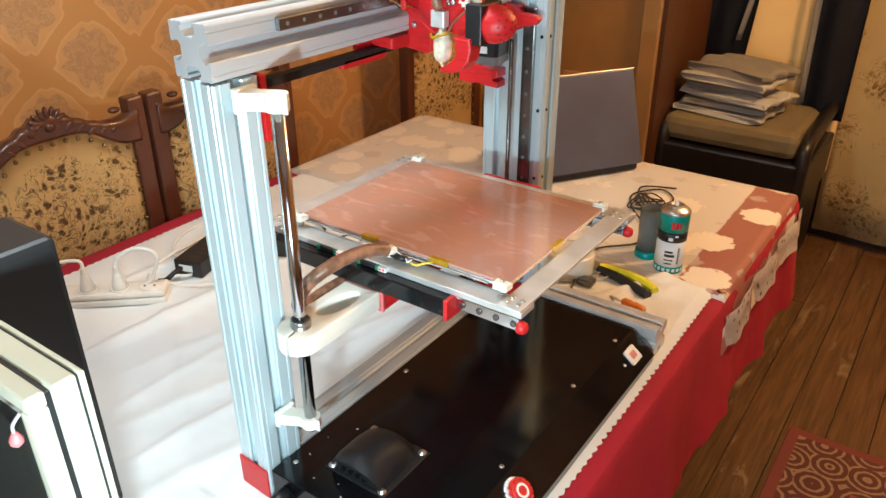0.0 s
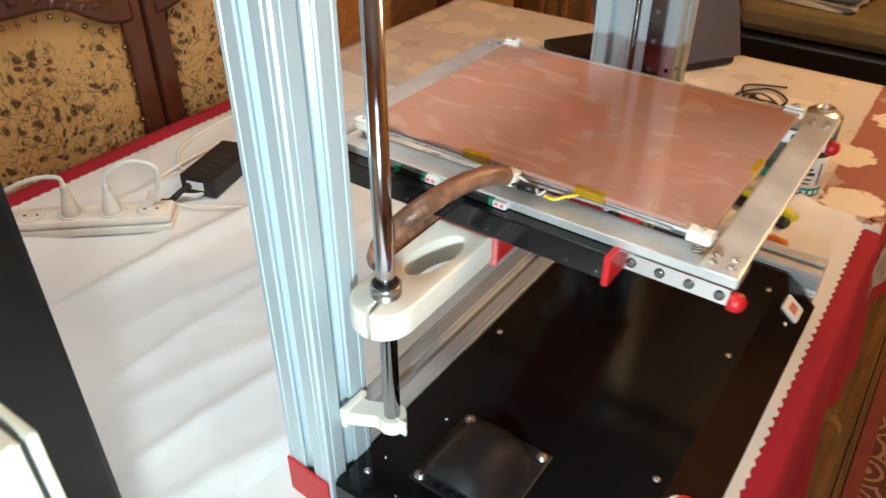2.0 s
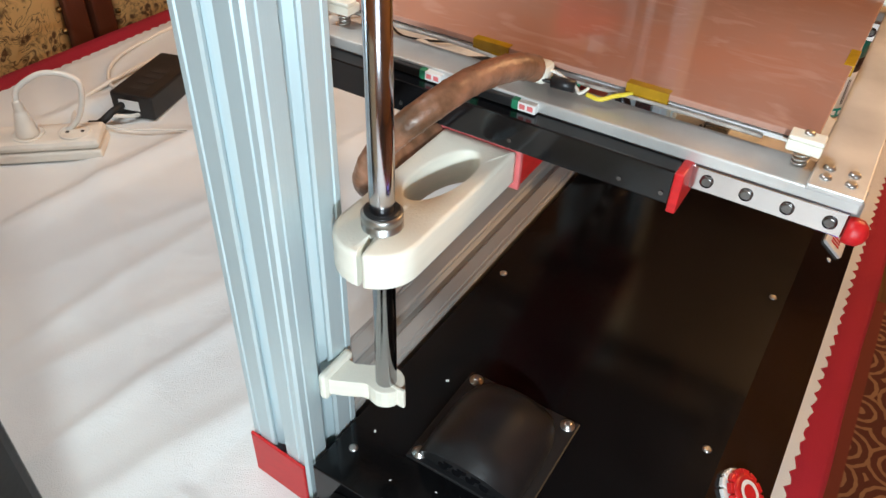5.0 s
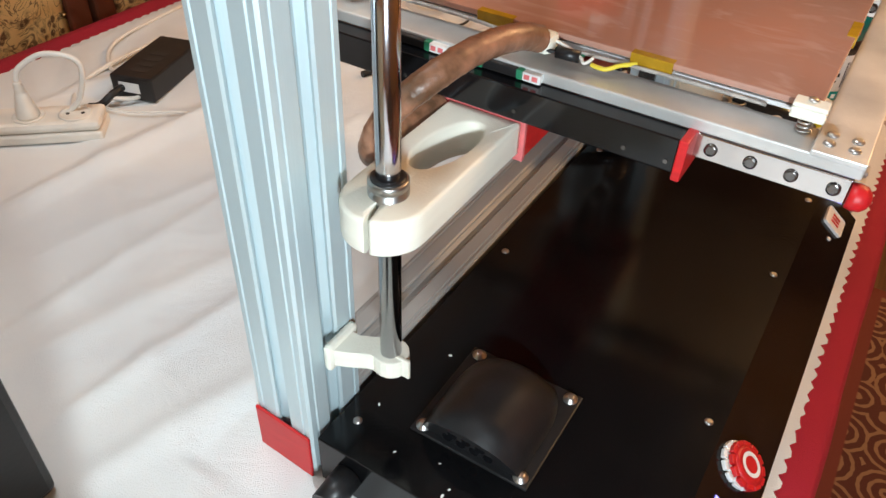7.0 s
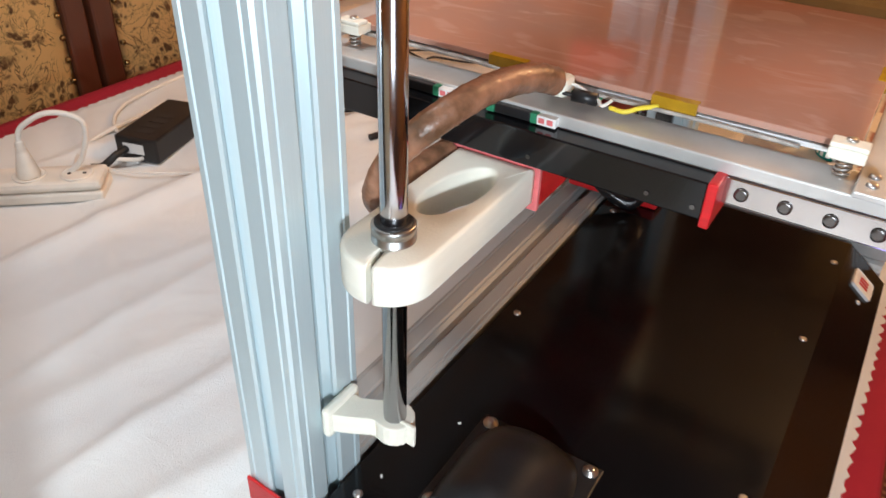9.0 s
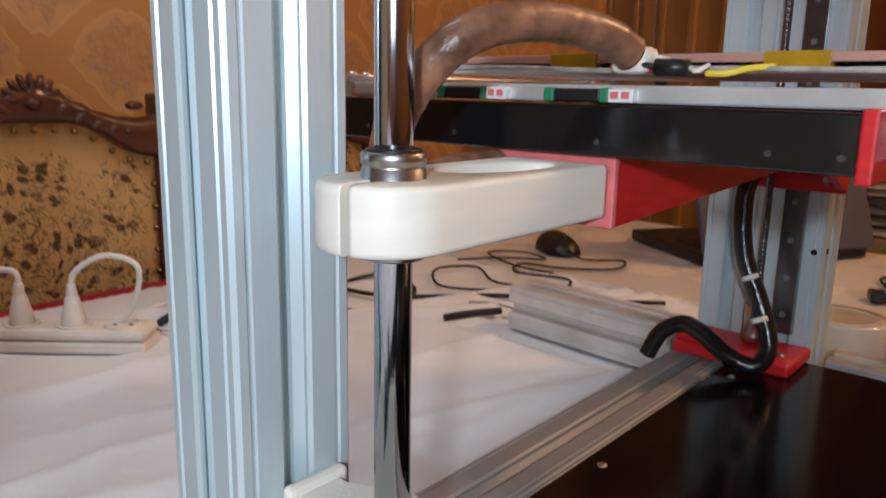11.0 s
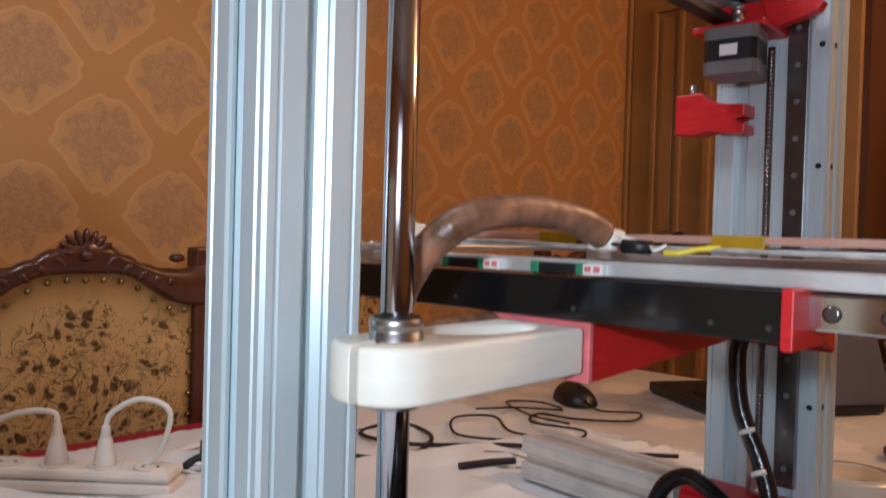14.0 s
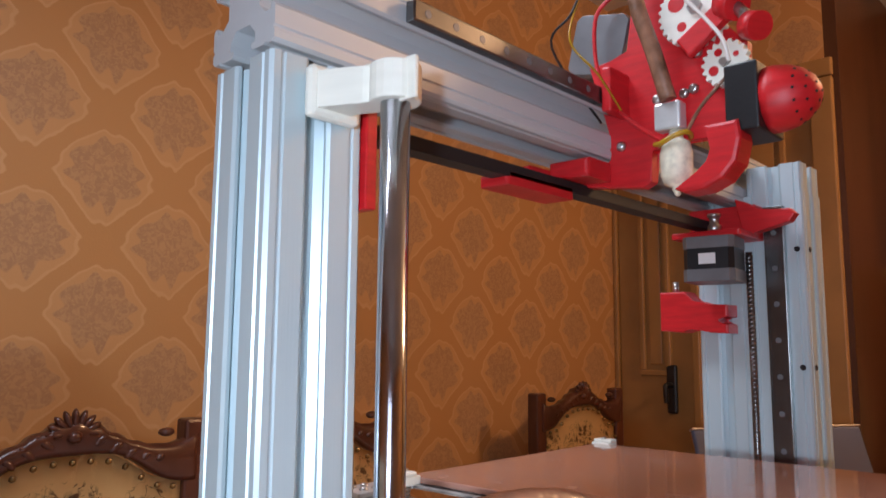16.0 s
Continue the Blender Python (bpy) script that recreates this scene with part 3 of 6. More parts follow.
trim = thing("trim", "ochre painted wooden door casing, chipped", "trim", (-0.75, YN, ZF))
trim["kind"] = "structure"
part("jamb", box(B(), -0.42, YN - 0.017, ZF, -0.348, YN + 0.06, 1.289, 0.006), DOOR_PAINT, trim)
part("jamb", box(B(), -1.149, YN - 0.004, ZF, -1.132, YN + 0.06, 1.289, 0.004), DOOR_PAINT, trim)
part("head", box(B(), -1.149, YN - 0.02, 1.29, -0.345, YN - 0.001, 1.35, 0.006), DOOR_PAINT, trim)
part("mullion", box(B(), -0.845, YN - 0.008, ZF, -0.815, YN + 0.05, 1.29, 0.005), DOOR_PAINT, trim)

# Unseen window, added to go with the cool fill in front of it.
win = thing("window_1", "added wooden window in the unseen wall behind the camera", "window", (1.35, YS, 0.15))
win["kind"] = "structure"
b = B()
for q in ((0.85, 0.15, 0.91, 1.35), (1.79, 0.15, 1.85, 1.35), (0.91, 0.15, 1.79, 0.21), (0.91, 1.29, 1.79, 1.35), (1.33, 0.21, 1.37, 1.29)):
    box(b, q[0], YS - 0.08, q[1], q[2], YS - 0.03, q[3], 0.004)
part("window_frame", b, CREAM, win)
part("window_sill", box(B(), 0.83, YS - 0.1, 0.12, 1.87, YS + 0.06, 0.148, 0.004), CREAM, win)

rug_me = mesh("rug", box(B(), -0.8, -0.95, 0.0, 0.8, 0.95, 0.012, 0.003), RUG)
rug_me.location = (1.275, 0.62, ZF)
tagged(rug_me, "worn red oriental rug on the plank floor", "rug")

# ---- table and cloths ----
TX0, TX1, TY0, TY1 = -0.9, 0.357, -0.8, 1.535
table = thing("dining_table", "long dining table hidden under cloths", "table", ((TX0 + TX1) / 2, 0.4, ZF))
part("tabletop", box(B(), TX0 + 0.012, TY0 + 0.012, -0.04, TX1 - 0.012, TY1 - 0.012, -0.008, 0.004), WOOD, table)
part("apron", box(B(), TX0 + 0.1, TY0 + 0.1, -0.13, TX1 - 0.1, TY1 - 0.1, -0.04), WOOD, table)
for x in (TX0 + 0.13, TX1 - 0.13):
    for y in (TY0 + 0.13, TY1 - 0.13):
        part("leg", lathe(B(), (x, y, ZF), [(0.025, 0.0), (0.03, 0.05), (0.022, 0.12), (0.036, 0.4), (0.03, 0.55), (0.04, 0.6), (0.04, 0.71)]), WOOD, table)


def drape(x0, x1, y0, y1, z, drop, wave, lam, r=0.012, seed=0):
    """A cloth over a rectangular top: flat sheet, rounded edge and a wavy hanging skirt."""
    per = []
    n = 60
    for a, b in (((x0, y0), (x1, y0)), ((x1, y0), (x1, y1)), ((x1, y1), (x0, y1)), ((x0, y1), (x0, y0))):
        for i in range(n):
            t = i / n
            per.append(Vector((a[0] + (b[0] - a[0]) * t, a[1] + (b[1] - a[1]) * t, 0)))
    c = Vector(((x0 + x1) / 2, (y0 + y1) / 2, 0))
    rows = []
    for k, (out, down) in enumerate(((-0.02, 0), (-r * 0.3, -0.001), (0.0, -r * 0.5), (0.004, -r * 1.6), (0.010, -drop * 0.35), (0.016, -drop * 0.7), (0.022, -drop))):
        row = []
        s = 0.0
        for i, p in enumerate(per):
            nx = 1 if abs(p.x - x1) < 1e-6 else (-1 if abs(p.x - x0) < 1e-6 else 0)
            ny = 1 if abs(p.y - y1) < 1e-6 else (-1 if abs(p.y - y0) < 1e-6 else 0)
            s = p.x * 1.0 + p.y * 1.0
            f = max(0.0, -down / drop)
            w = wave * f * (math.sin(2 * math.pi * s / lam + seed) + 0.5 * math.sin(2 * math.pi * s / (lam * 0.43) + 2 * seed))
            d = Vector((nx, ny, 0))
            row.append(p + d * (out + max(w, -0.3 * wave) + 0.3 * wave * f) + Vector((0, 0, z + down)))
        rows.append(row)
    bm = B()
    g = [[bm.verts.new(p) for p in r_] for r_ in rows]
    for a, b in zip(g, g[1:]):
        for i in range(len(a)):
            f = bm.faces.new((a[i], a[(i + 1) % len(a)], b[(i + 1) % len(a)], b[i]))
            f.smooth = True
    bm.faces.new(g[0])
    return bm


red = single("red_tablecloth", drape(TX0, TX1, TY0, TY1, -0.005, 0.3, 0.014, 0.31, seed=1), RED_CLOTH, "plain red tablecloth hanging over the table edges", "tablecloth")


# long soft creases: distance from the origin, direction across, width, height
FOLDS = ((-0.72, -0.2, 0.022, 1.0), (-0.61, -0.35, 0.014, 0.8), (-0.53, -0.12, 0.018, 0.9), (-0.42, -0.3, 0.015, 0.9), (-0.345, -0.08, 0.012, 0.8), (-0.27, -0.33, 0.018, 1.0), (-0.2, -0.2, 0.012, 0.8), (-0.11, -0.35, 0.016, 0.9), (0.02, -0.25, 0.014, 0.8), (0.2, 1.2, 0.02, 0.6), (-0.1, 1.0, 0.018, 0.6))


def sheet(x0, x1, y0, y1, z, step, amp, seed, scallop=0.0):
    bm = B()
    nx, ny = max(2, int((x1 - x0) / step)), max(2, int((y1 - y0) / step))
    rows = []
    for j in range(ny + 1):
        row = []
        for i in range(nx + 1):
            x, y = x0 + (x1 - x0) * i / nx, y0 + (y1 - y0) * j / ny
            e = min(i, nx - i, j, ny - j) / 3.0
            k = min(1.0, e)
            h = 0.0
            bend = 0.05 * noise.noise((x * 1.3, y * 1.3, seed + 9))
            for c, dx, w, f in FOLDS:
                u = (x * math.cos(dx) + y * math.sin(dx) - c + bend) / w
                v = noise.noise((x * 1.6 + c * 7, y * 1.6, seed))
                h += amp * f * k * math.exp(-u * u) * max(0.0, 0.6 + 1.4 * v)
            h += 0.9 * amp * k * (0.35 + noise.noise((x * 2.6, y * 2.6, seed + 3)))
            h += 0.12 * amp * k * (0.5 + noise.noise((x * 11, y * 11, seed + 5)))
            if -0.1 < x < 0.35 and -0.05 < y < 0.72 or abs(x + 0.2) < 0.16 and abs(y - 0.65) < 0.08:
                h *= 0.15
            if scallop and i in (0, nx):
                x += (1 if i else -1) * scallop * abs(math.sin(math.pi * y / 0.018))
            row.append((x, y, z + max(0.0, h)))
        rows.append(row)
    return loft(bm, rows)


single("white_sheet", sheet(-0.835, 0.326, -0.74, 0.93, 0.0005, 0.0062, 0.0105, 2.0, 0.006), WHITE_CLOTH, "creased white cotton sheet with scalloped edges over the red cloth", "sheet")
single("leaf_oilcloth", drape(-0.885, TX1 - 0.004, 0.905, TY1 + 0.003, 0.0065, 0.125, 0.004, 0.23, 0.012, 2), VINYL, "glossy oilcloth printed with pale maple leaves", "oilcloth")
b = B()
rows = []
for i in range(61):
    y = 0.9 + (TY1 - 0.88) * i / 60
    w = 0.004 * math.sin(y * 27) + 0.002 * math.sin(y * 61)
    rows.append([(TX1 + 0.014 + w, y, -0.035), (TX1 + 0.018 + w * 1.4, y, -0.075), (TX1 + 0.023 + w * 1.8, y, -0.118 + 0.004 * abs(math.sin(y * 60)))])
loft(b, rows)
bmesh.ops.solidify(b, geom=b.faces[:], thickness=0.001)
single("lace_border", b, LACE, "white lace border along the oilcloth edge", "lace")


# ---- dining chairs ----
def chair_at(x, y):
    """High-backed carved chair whose back stands at x, centred on y, facing the table."""
    ch = thing("dining_chair", "carved dark wooden chair with toile upholstered back and brass studs", "chair", (x, y, ZF), "chairs along the wall")
    hw = 0.215

    def crest(t):
        s = abs(t)
        return 0.266 + 0.047 * math.exp(-(s / 0.45) ** 2) - 0.012 * math.sin(min(s, 1) * math.pi) + 0.012 * max(0, s - 0.85) / 0.15
    b = B()
    n = 48
    rows = []
    for i in range(n + 1):
        t = -1 + 2 * i / n
        yy = y + t * hw
        zt = crest(t) + 0.004 * math.sin(t * 40) * math.exp(-(t / 0.5) ** 2)
        zb = 0.192 + 0.062 * math.exp(-(t / 0.62) ** 4)
        if abs(t) > 0.88:
            zb = 0.192
        rows.append([(x - 0.016, yy, zb), (x + 0.018, yy, zb), (x + 0.022, yy, zb + 0.01), (x + 0.019, yy, (zb + zt) / 2), (x + 0.024, yy, zt - 0.012), (x + 0.012, yy, zt), (x - 0.014, yy, zt - 0.004)])
    g = [[b.verts.new(p) for p in r] for r in rows]
    for a, c in zip(g, g[1:]):
        for i in range(7):
            f = b.faces.new((a[i], a[(i + 1) % 7], c[(i + 1) % 7], c[i]))
            f.smooth = True
    b.faces.new(g[0])
    b.faces.new(g[-1])
    cr = part("crest_rail", b, WOOD, ch)
    b = B()
    for k in range(9):
        a = math.pi * (k / 8)
        c = Vector((x + 0.016, y + 0.03 * math.cos(a), 0.288 + 0.025 * math.sin(a)))
        m = Matrix.Translation(c) @ Matrix.Rotation(a - math.pi / 2, 4, "X") @ Matrix.Diagonal((0.008, 0.006, 0.016, 1))
        bmesh.ops.create_icosphere(b, subdivisions=2, radius=1, matrix=m)
    bmesh.ops.create_icosphere(b, subdivisions=2, radius=1, matrix=Matrix.Translation((x + 0.018, y, 0.283)) @ Matrix.Diagonal((0.011, 0.013, 0.011, 1)))
    for sgn in (-1, 1):
        for k in range(5):
            t = 0.2 + 0.12 * k
            c = (x + 0.017, y + sgn * t * hw, crest(t) - 0.022)
            bmesh.ops.create_icosphere(b, subdivisions=2, radius=1, matrix=Matrix.Translation(c) @ Matrix.Rotation(sgn * 0.7, 4, "X") @ Matrix.Diagonal((0.007, 0.018 - 0.002 * k, 0.007, 1)))
        bmesh.ops.create_icosphere(b, subdivisions=2, radius=1, matrix=Matrix.Translation((x + 0.01, y + sgn * 0.16, 0.279)) @ Matrix.Diagonal((0.012, 0.015, 0.008, 1)))
    for f in b.faces:
        f.smooth = True
    part_each("carved_leaf", b, WOOD, cr)
    for sgn in (-1, 1):
        b = B()
        box(b, x - 0.02, y + sgn * hw - 0.022, ZF, x + 0.018, y + sgn * hw + 0.022, 0.299, 0.006)
        part("back_post", b, WOOD, ch)
    # upholstered back panel with an arched top
    b = B()
    rows = []
    for i in range(25):
        t = -1 + 2 * i / 24
        yy = y + t * (hw - 0.022)
        zt = 0.197 + 0.058 * math.exp(-(t / 0.62) ** 4)
        row = []
        for j in range(9):
            s = j / 8
            zz = -0.26 + (zt + 0.26) * s
            bulge = 0.016 * (1 - t ** 4) * (1 - (2 * s - 1) ** 4)
            row.append((x + 0.006 + bulge, yy, zz))
        rows.append(row)
    loft(b, rows)
    bmesh.ops.solidify(b, geom=b.faces[:], thickness=0.012)
    pad = part("back_pad", b, TOILE, ch, "mustard toile upholstery")
    b = B()
    for i in range(13):
        t = -0.92 + 1.84 * i / 12
        zt = 0.185 + 0.058 * math.exp(-(t / 0.62) ** 4)
        bmesh.ops.create_icosphere(b, subdivisions=1, radius=0.006, matrix=Matrix.Translation((x + 0.016, y + t * (hw - 0.026), zt)))
    for sgn in (-1, 1):
        for k in range(10):
            bmesh.ops.create_icosphere(b, subdivisions=1, radius=0.006, matrix=Matrix.Translation((x + 0.014, y + sgn * (hw - 0.03), 0.147 - 0.038 * k)))
    for f in b.faces:
        f.smooth = True
    part_each("stud", b, BRASS, pad, "round brass upholstery studs")
    part("seat", box(B(), x + 0.03, y - 0.22, -0.33, x + 0.44, y + 0.22, -0.26, 0.02), TOILE, ch)
    part("lower_rail", box(B(), x - 0.014, y - hw + 0.03, -0.3, x + 0.014, y + hw - 0.03, -0.26, 0.004), WOOD, ch)
    for sgn in (-1, 1):
        part("front_leg", lathe(B(), (x + 0.41, y + sgn * 0.19, ZF), [(0.018, 0), (0.022, 0.1), (0.016, 0.2), (0.026, 0.36), (0.026, 0.42)], 16), WOOD, ch)
    return ch


BRASS = mat("aged_brass", (0.3, 0.2, 0.08), 0.3, 1.0, var=0.2, scale=80)
first = chair_at(-0.975, 0.292)
for yy in (0.775, 1.79):
    copy_thing(first, pose(-0.975, yy, ZF))


# ---- the printer ----
prn = thing("printer_frame", "tall home-built 3D printer of aluminium extrusions with red printed brackets", "3D printer", (0.1, 0.3, 0.0))
POST = Matrix.Translation((0, 0, 0)) @ Matrix.Rotation(radians(-3.2), 4, "Z") @ Matrix.Translation((-0.03, 0.03, 0))
b = prism(B(), slot_outline(0.06, 0.06), 0.004, 0.587, POST)
post = part("left_post", b, ALU, prn, "grey slotted aluminium post")
cap = B()
box(cap, -0.0305, -0.033, 0.0, 0.0285, -0.0303, 0.05, 0.001, POST)
part("end_cap", cap, RED_PLA, prn, "flat red corner cap")
b = prism(B(), slot_outline(0.06, 0.06, gap=0.017, deep=0.015, lip=0.004, wide=0.024), 0.0, 0.695, Matrix.Translation((-0.028, 0.0, 0.6205)) @ ALONG_Y)
beam = part("top_beam", b, ALU_Y, prn, "slotted aluminium cross beam")
b = box(B(), 0.0025, 0.093, 0.630, 0.0105, 0.61, 0.644, 0.0012)
rail = part("linear_rail", b, RAIL, beam, "dark steel linear rail")
b = B()
for i in range(20):
    y = 0.105 + i * 0.026
    rod(b, (0.0100, y, 0.637), (0.0108, y, 0.637), 0.0027, n=12)
part_each("rail_bolt", b, MOTOR_GREY, beam)
# right post: wide double extrusion with rail and lead screw
b = prism(B(), slot_outline(0.118, 0.06, 2, 1), 0.004, 0.600, Matrix.Translation((0.004, 0.65, 0)))
rpost = part("right_post", b, ALU, prn, "wide slotted aluminium post")
b = prism(B(), slot_outline(0.058, 0.058, 1, 1), 0.600, 0.632, Matrix.Translation((0.033, 0.65, 0)))
part("post_top", b, ALU, prn)
part("vertical_rail", box(B(), 0.024, 0.6115, 0.08, 0.045, 0.6197, 0.585, 0.001), RAIL, rpost, "dark steel vertical rail")
b = B()
for i in range(13):
    z = 0.1 + i * 0.038
    rod(b, (0.0345, 0.6118, z), (0.0345, 0.6110, z), 0.003, n=12)
part_each("rail_bolt", b, MOTOR_GREY, rpost)
b = B()
for z in (0.166, 0.29, 0.414, 0.538):
    rod(b, (0.0615, 0.635, z), (0.0638, 0.635, z), 0.003, n=12)
    rod(b, (0.055, 0.6205, z), (0.055, 0.6192, z), 0.003, n=12)
part_each("post_bolt", b, BLACK, rpost)
b = B()
rows = []
turns, per = 95, 8
for i in range(turns * per + 1):
    a = 2 * math.pi * i / per
    z = 0.1 + 0.43 * i / (turns * per)
    rows.append([(0.015 + r * math.cos(a), 0.592 + r * math.sin(a), z + dz) for r, dz in ((0.0034, -0.0016), (0.0044, 0.0), (0.0034, 0.0016))])
loft(b, rows)
rod(b, (0.015, 0.592, 0.08), (0.015, 0.592, 0.535), 0.0036, n=12)
part("lead_screw", b, RAIL, prn, "dark threaded lead screw")
b = B()
lathe(b, (0.015, 0.592, 0.074), [(0.0105, 0), (0.0105, 0.006), (0.0098, 0.008), (0.0105, 0.010), (0.0098, 0.014), (0.0105, 0.016), (0.0098, 0.02), (0.0105, 0.022), (0.0105, 0.036)], 20)
part("shaft_coupler", b, SCREW, prn, "ribbed aluminium shaft coupler")
b = B()
box(b, -0.05, 0.548, 0.0565, 0.064, 0.6192, 0.070, 0.003)
box(b, -0.049, 0.549, 0.0695, -0.018, 0.580, 0.076, 0.003)
part("foot_bracket", b, RED_PLA, prn, "red printed motor bracket")
b = B()
for x, y in ((-0.035, 0.57), (0.05, 0.572)):
    rod(b, (x, y, 0.07), (x, y, 0.0775 if x < -0.03 else 0.0725), 0.004, n=12)
part_each("bracket_screw", b, SCREW, prn)
# base extrusions
b = prism(B(), slot_outline(0.055, 0.05, 1, 1), 0.064, 0.619, Matrix.Translation((-0.030, 0.0, 0.027)) @ ALONG_Y)
part("base_rail", b, ALU_DULL, prn, "slotted base rail")
b = prism(B(), slot_outline(0.052, 0.055, 1, 1), 0.0, 0.235, Matrix.Translation((0.0765, 0.652, 0.030)) @ ALONG_X)
part("rear_foot", b, ALU_RAW, prn, "slotted aluminium foot rail")

# electronics box
prof = [(0.006, 0.003), (0.316, 0.003), (0.318, 0.020), (0.272, 0.056), (0.006, 0.056)]
b = prism(B(), prof, -0.612, 0.0, Matrix(((1, 0, 0, 0), (0, 0, -1, 0), (0, 1, 0, 0), (0, 0, 0, 1))), 0.0012)
case = part("electronics_box", b, BLACK_BOX, prn, "glossy black painted steel case with sloping front")
b = B()
for x, y in ((0.019, 0.284), (0.26, 0.405), (0.26, 0.188), (0.022, 0.031), (0.022, 0.52), (0.262, 0.56), (0.262, 0.03)):
    lathe(b, (x, y, 0.0555), [(0.0038, 0), (0.0038, 0.0012), (0.0022, 0.0022)], 14)
part_each("case_screw", b, SCREW, case)
b = B()
FX, FY = 0.1125, 0.100
box(b, FX - 0.052, FY - 0.052, 0.0555, FX + 0.052, FY + 0.052, 0.0580, 0.001)
rows = []
for j in range(15):
    s = j / 14
    y = FY - 0.046 + 0.092 * s
    hgt = 0.042 * math.sqrt(max(0.0, 1 - max(0.0, (s - 0.42) / 0.58) ** 2.0)) * (1.0 if s > 0.12 else 0.80 + 1.6 * s)
    rad = 0.043 * (0.55 + 0.45 * math.sqrt(max(0.0, 1 - max(0.0, (s - 0.55) / 0.45) ** 2)))
    rows.append([(FX - rad * math.cos(math.pi * i / 20), y - 0.012 * math.sin(math.pi * i / 20) * (1 - s), 0.0575 + hgt * math.sin(math.pi * i / 20)) for i in range(21)])
loft(b, rows)
b.faces.new([b.verts.new(p) for p in rows[0]])
cowl = part("fan_cowl", b, BLACK, case, "black domed fan scoop")
b = B()
for x, z in ((-0.018, 0.012), (-0.006, 0.012), (0.006, 0.012), (0.018, 0.012), (-0.012, 0.022), (0.0, 0.022), (0.012, 0.022)):
    k = z / 0.042
    rod(b, (FX + x, FY - 0.0470 - 0.012 * k - 0.001, 0.0575 + z), (FX + x, FY - 0.045, 0.0575 + z), 0.0042, n=14)
part_each("cowl_vent", b, BLACK_GLOSS, case)
b = B()
for sx in (-0.0435, 0.0435):
    for sy in (-0.0445, 0.0445):
        lathe(b, (FX + sx, FY + sy, 0.0578), [(0.0062, 0), (0.0062, 0.0012), (0.0045, 0.0016), (0.0042, 0.0032), (0.002, 0.0042)], 16)
part_each("cowl_screw", b, SCREW, case)
SL = Matrix.Translation((0.295, 0, 0.038)) @ Matrix.Rotation(math.atan2(0.036, 0.046), 4, "Y")
b = B()
for i in range(12):
    a = 2 * math.pi * i / 12
    box(b, -0.003, -0.004, 0.0, 0.003, 0.004, 0.008, 0.0008, SL @ Matrix.Translation((0.0, 0.175, 0)) @ Matrix.Rotation(a, 4, "Z") @ Matrix.Translation((0.0165, 0, 0)))
teeth, b = b, B()
lathe(b, SL @ Vector((0, 0.175, 0)), [(0.016, 0), (0.016, 0.008), (0.013, 0.0095)], 28, SL.to_3x3() @ Vector((0, 0, 1)))
knob = part("dial_knob", b, RED_PLA, prn, "red and white gear-shaped dial knob")
part_each("knob_tooth", teeth, RED_PLA, knob)
b = B()
for i in range(24):
    a0, a1 = 2 * math.pi * i / 24, 2 * math.pi * (i + 1) / 24
    q = [SL @ Vector((r * math.cos(a), 0.175 + r * math.sin(a), 0.0100)) for a, r in ((a0, 0.007), (a1, 0.007), (a1, 0.0105), (a0, 0.0105))]
    b.faces.new([b.verts.new(p) for p in q])
part("knob_ring", b, LABEL_W, knob)
b = B()
for i in range(12):
    a = 2 * math.pi * i / 12 + 0.26
    box(b, -0.003, -0.004, 0.0, 0.003, 0.004, 0.004, 0.0008, SL @ Matrix.Translation((-0.004, 0.172, 0)) @ Matrix.Rotation(a, 4, "Z") @ Matrix.Translation((0.0165, 0, 0)))
lathe(b, SL @ Vector((-0.004, 0.172, 0)), [(0.0165, 0), (0.0165, 0.004)], 28, SL.to_3x3() @ Vector((0, 0, 1)))
part("knob_skirt", b, LABEL_W, knob)
b = box(B(), -0.014, -0.017, 0.0, 0.014, 0.017, 0.003, 0.003, SL @ Matrix.Translation((0.0, 0.562, 0)))
part("display_window", box(B(), -0.013, 0.045, 0.0, 0.013, 0.132, 0.0012, 0.0004, SL), BLUE_LED, prn, "blue lit display window")
btn = part("button_plate", b, LABEL_W, prn, "white square button plate")
b = B()
for y in (-0.006, 0.0, 0.006):
    box(b, -0.006, y - 0.0015, 0.003, 0.006, y + 0.0015, 0.0036, 0, SL @ Matrix.Translation((0.0, 0.562, 0)))
part_each("button_mark", b, RED_PLA, btn)
b = B()
lathe(b, SL @ Vector((0.002, 0.528, 0)), [(0.003, 0), (0.002, 0.0015)], 12, SL.to_3x3() @ Vector((0, 0, 1)))
part("status_lamp", b, LABEL_W, case)
part("cable_gland", rod(B(), (0.035, 0.0, 0.03), (0.035, -0.03, 0.028), 0.012, n=18), BLACK, case)

b = B()
rnd = random.Random(9)
for i in range(11):
    x, y, a = rnd.uniform(0.015, 0.13), rnd.uniform(0.01, 0.16), rnd.uniform(0, 3.14)
    if abs(x - FX) < 0.055 and abs(y - FY) < 0.055:
        continue
    r = rnd.uniform(0.0004, 0.0009)
    box(b, -r * 1.7, -r, 0, r * 1.7, r, r, 0, Matrix.Translation((x, y, 0.0559)) @ Matrix.Rotation(a, 4, "Z"))
single("plastic_crumbs", b, LABEL_W, "tiny white plastic shavings on the black case", "crumbs", kind="stuff")

# guide rod and its clamps
RX, RY = 0.0455, 0.0455
part("guide_rod", rod(B(), (RX, RY, 0.118), (RX, RY, 0.5755), 0.0078, n=40), ROD_STEEL, prn, "polished steel guide rod")


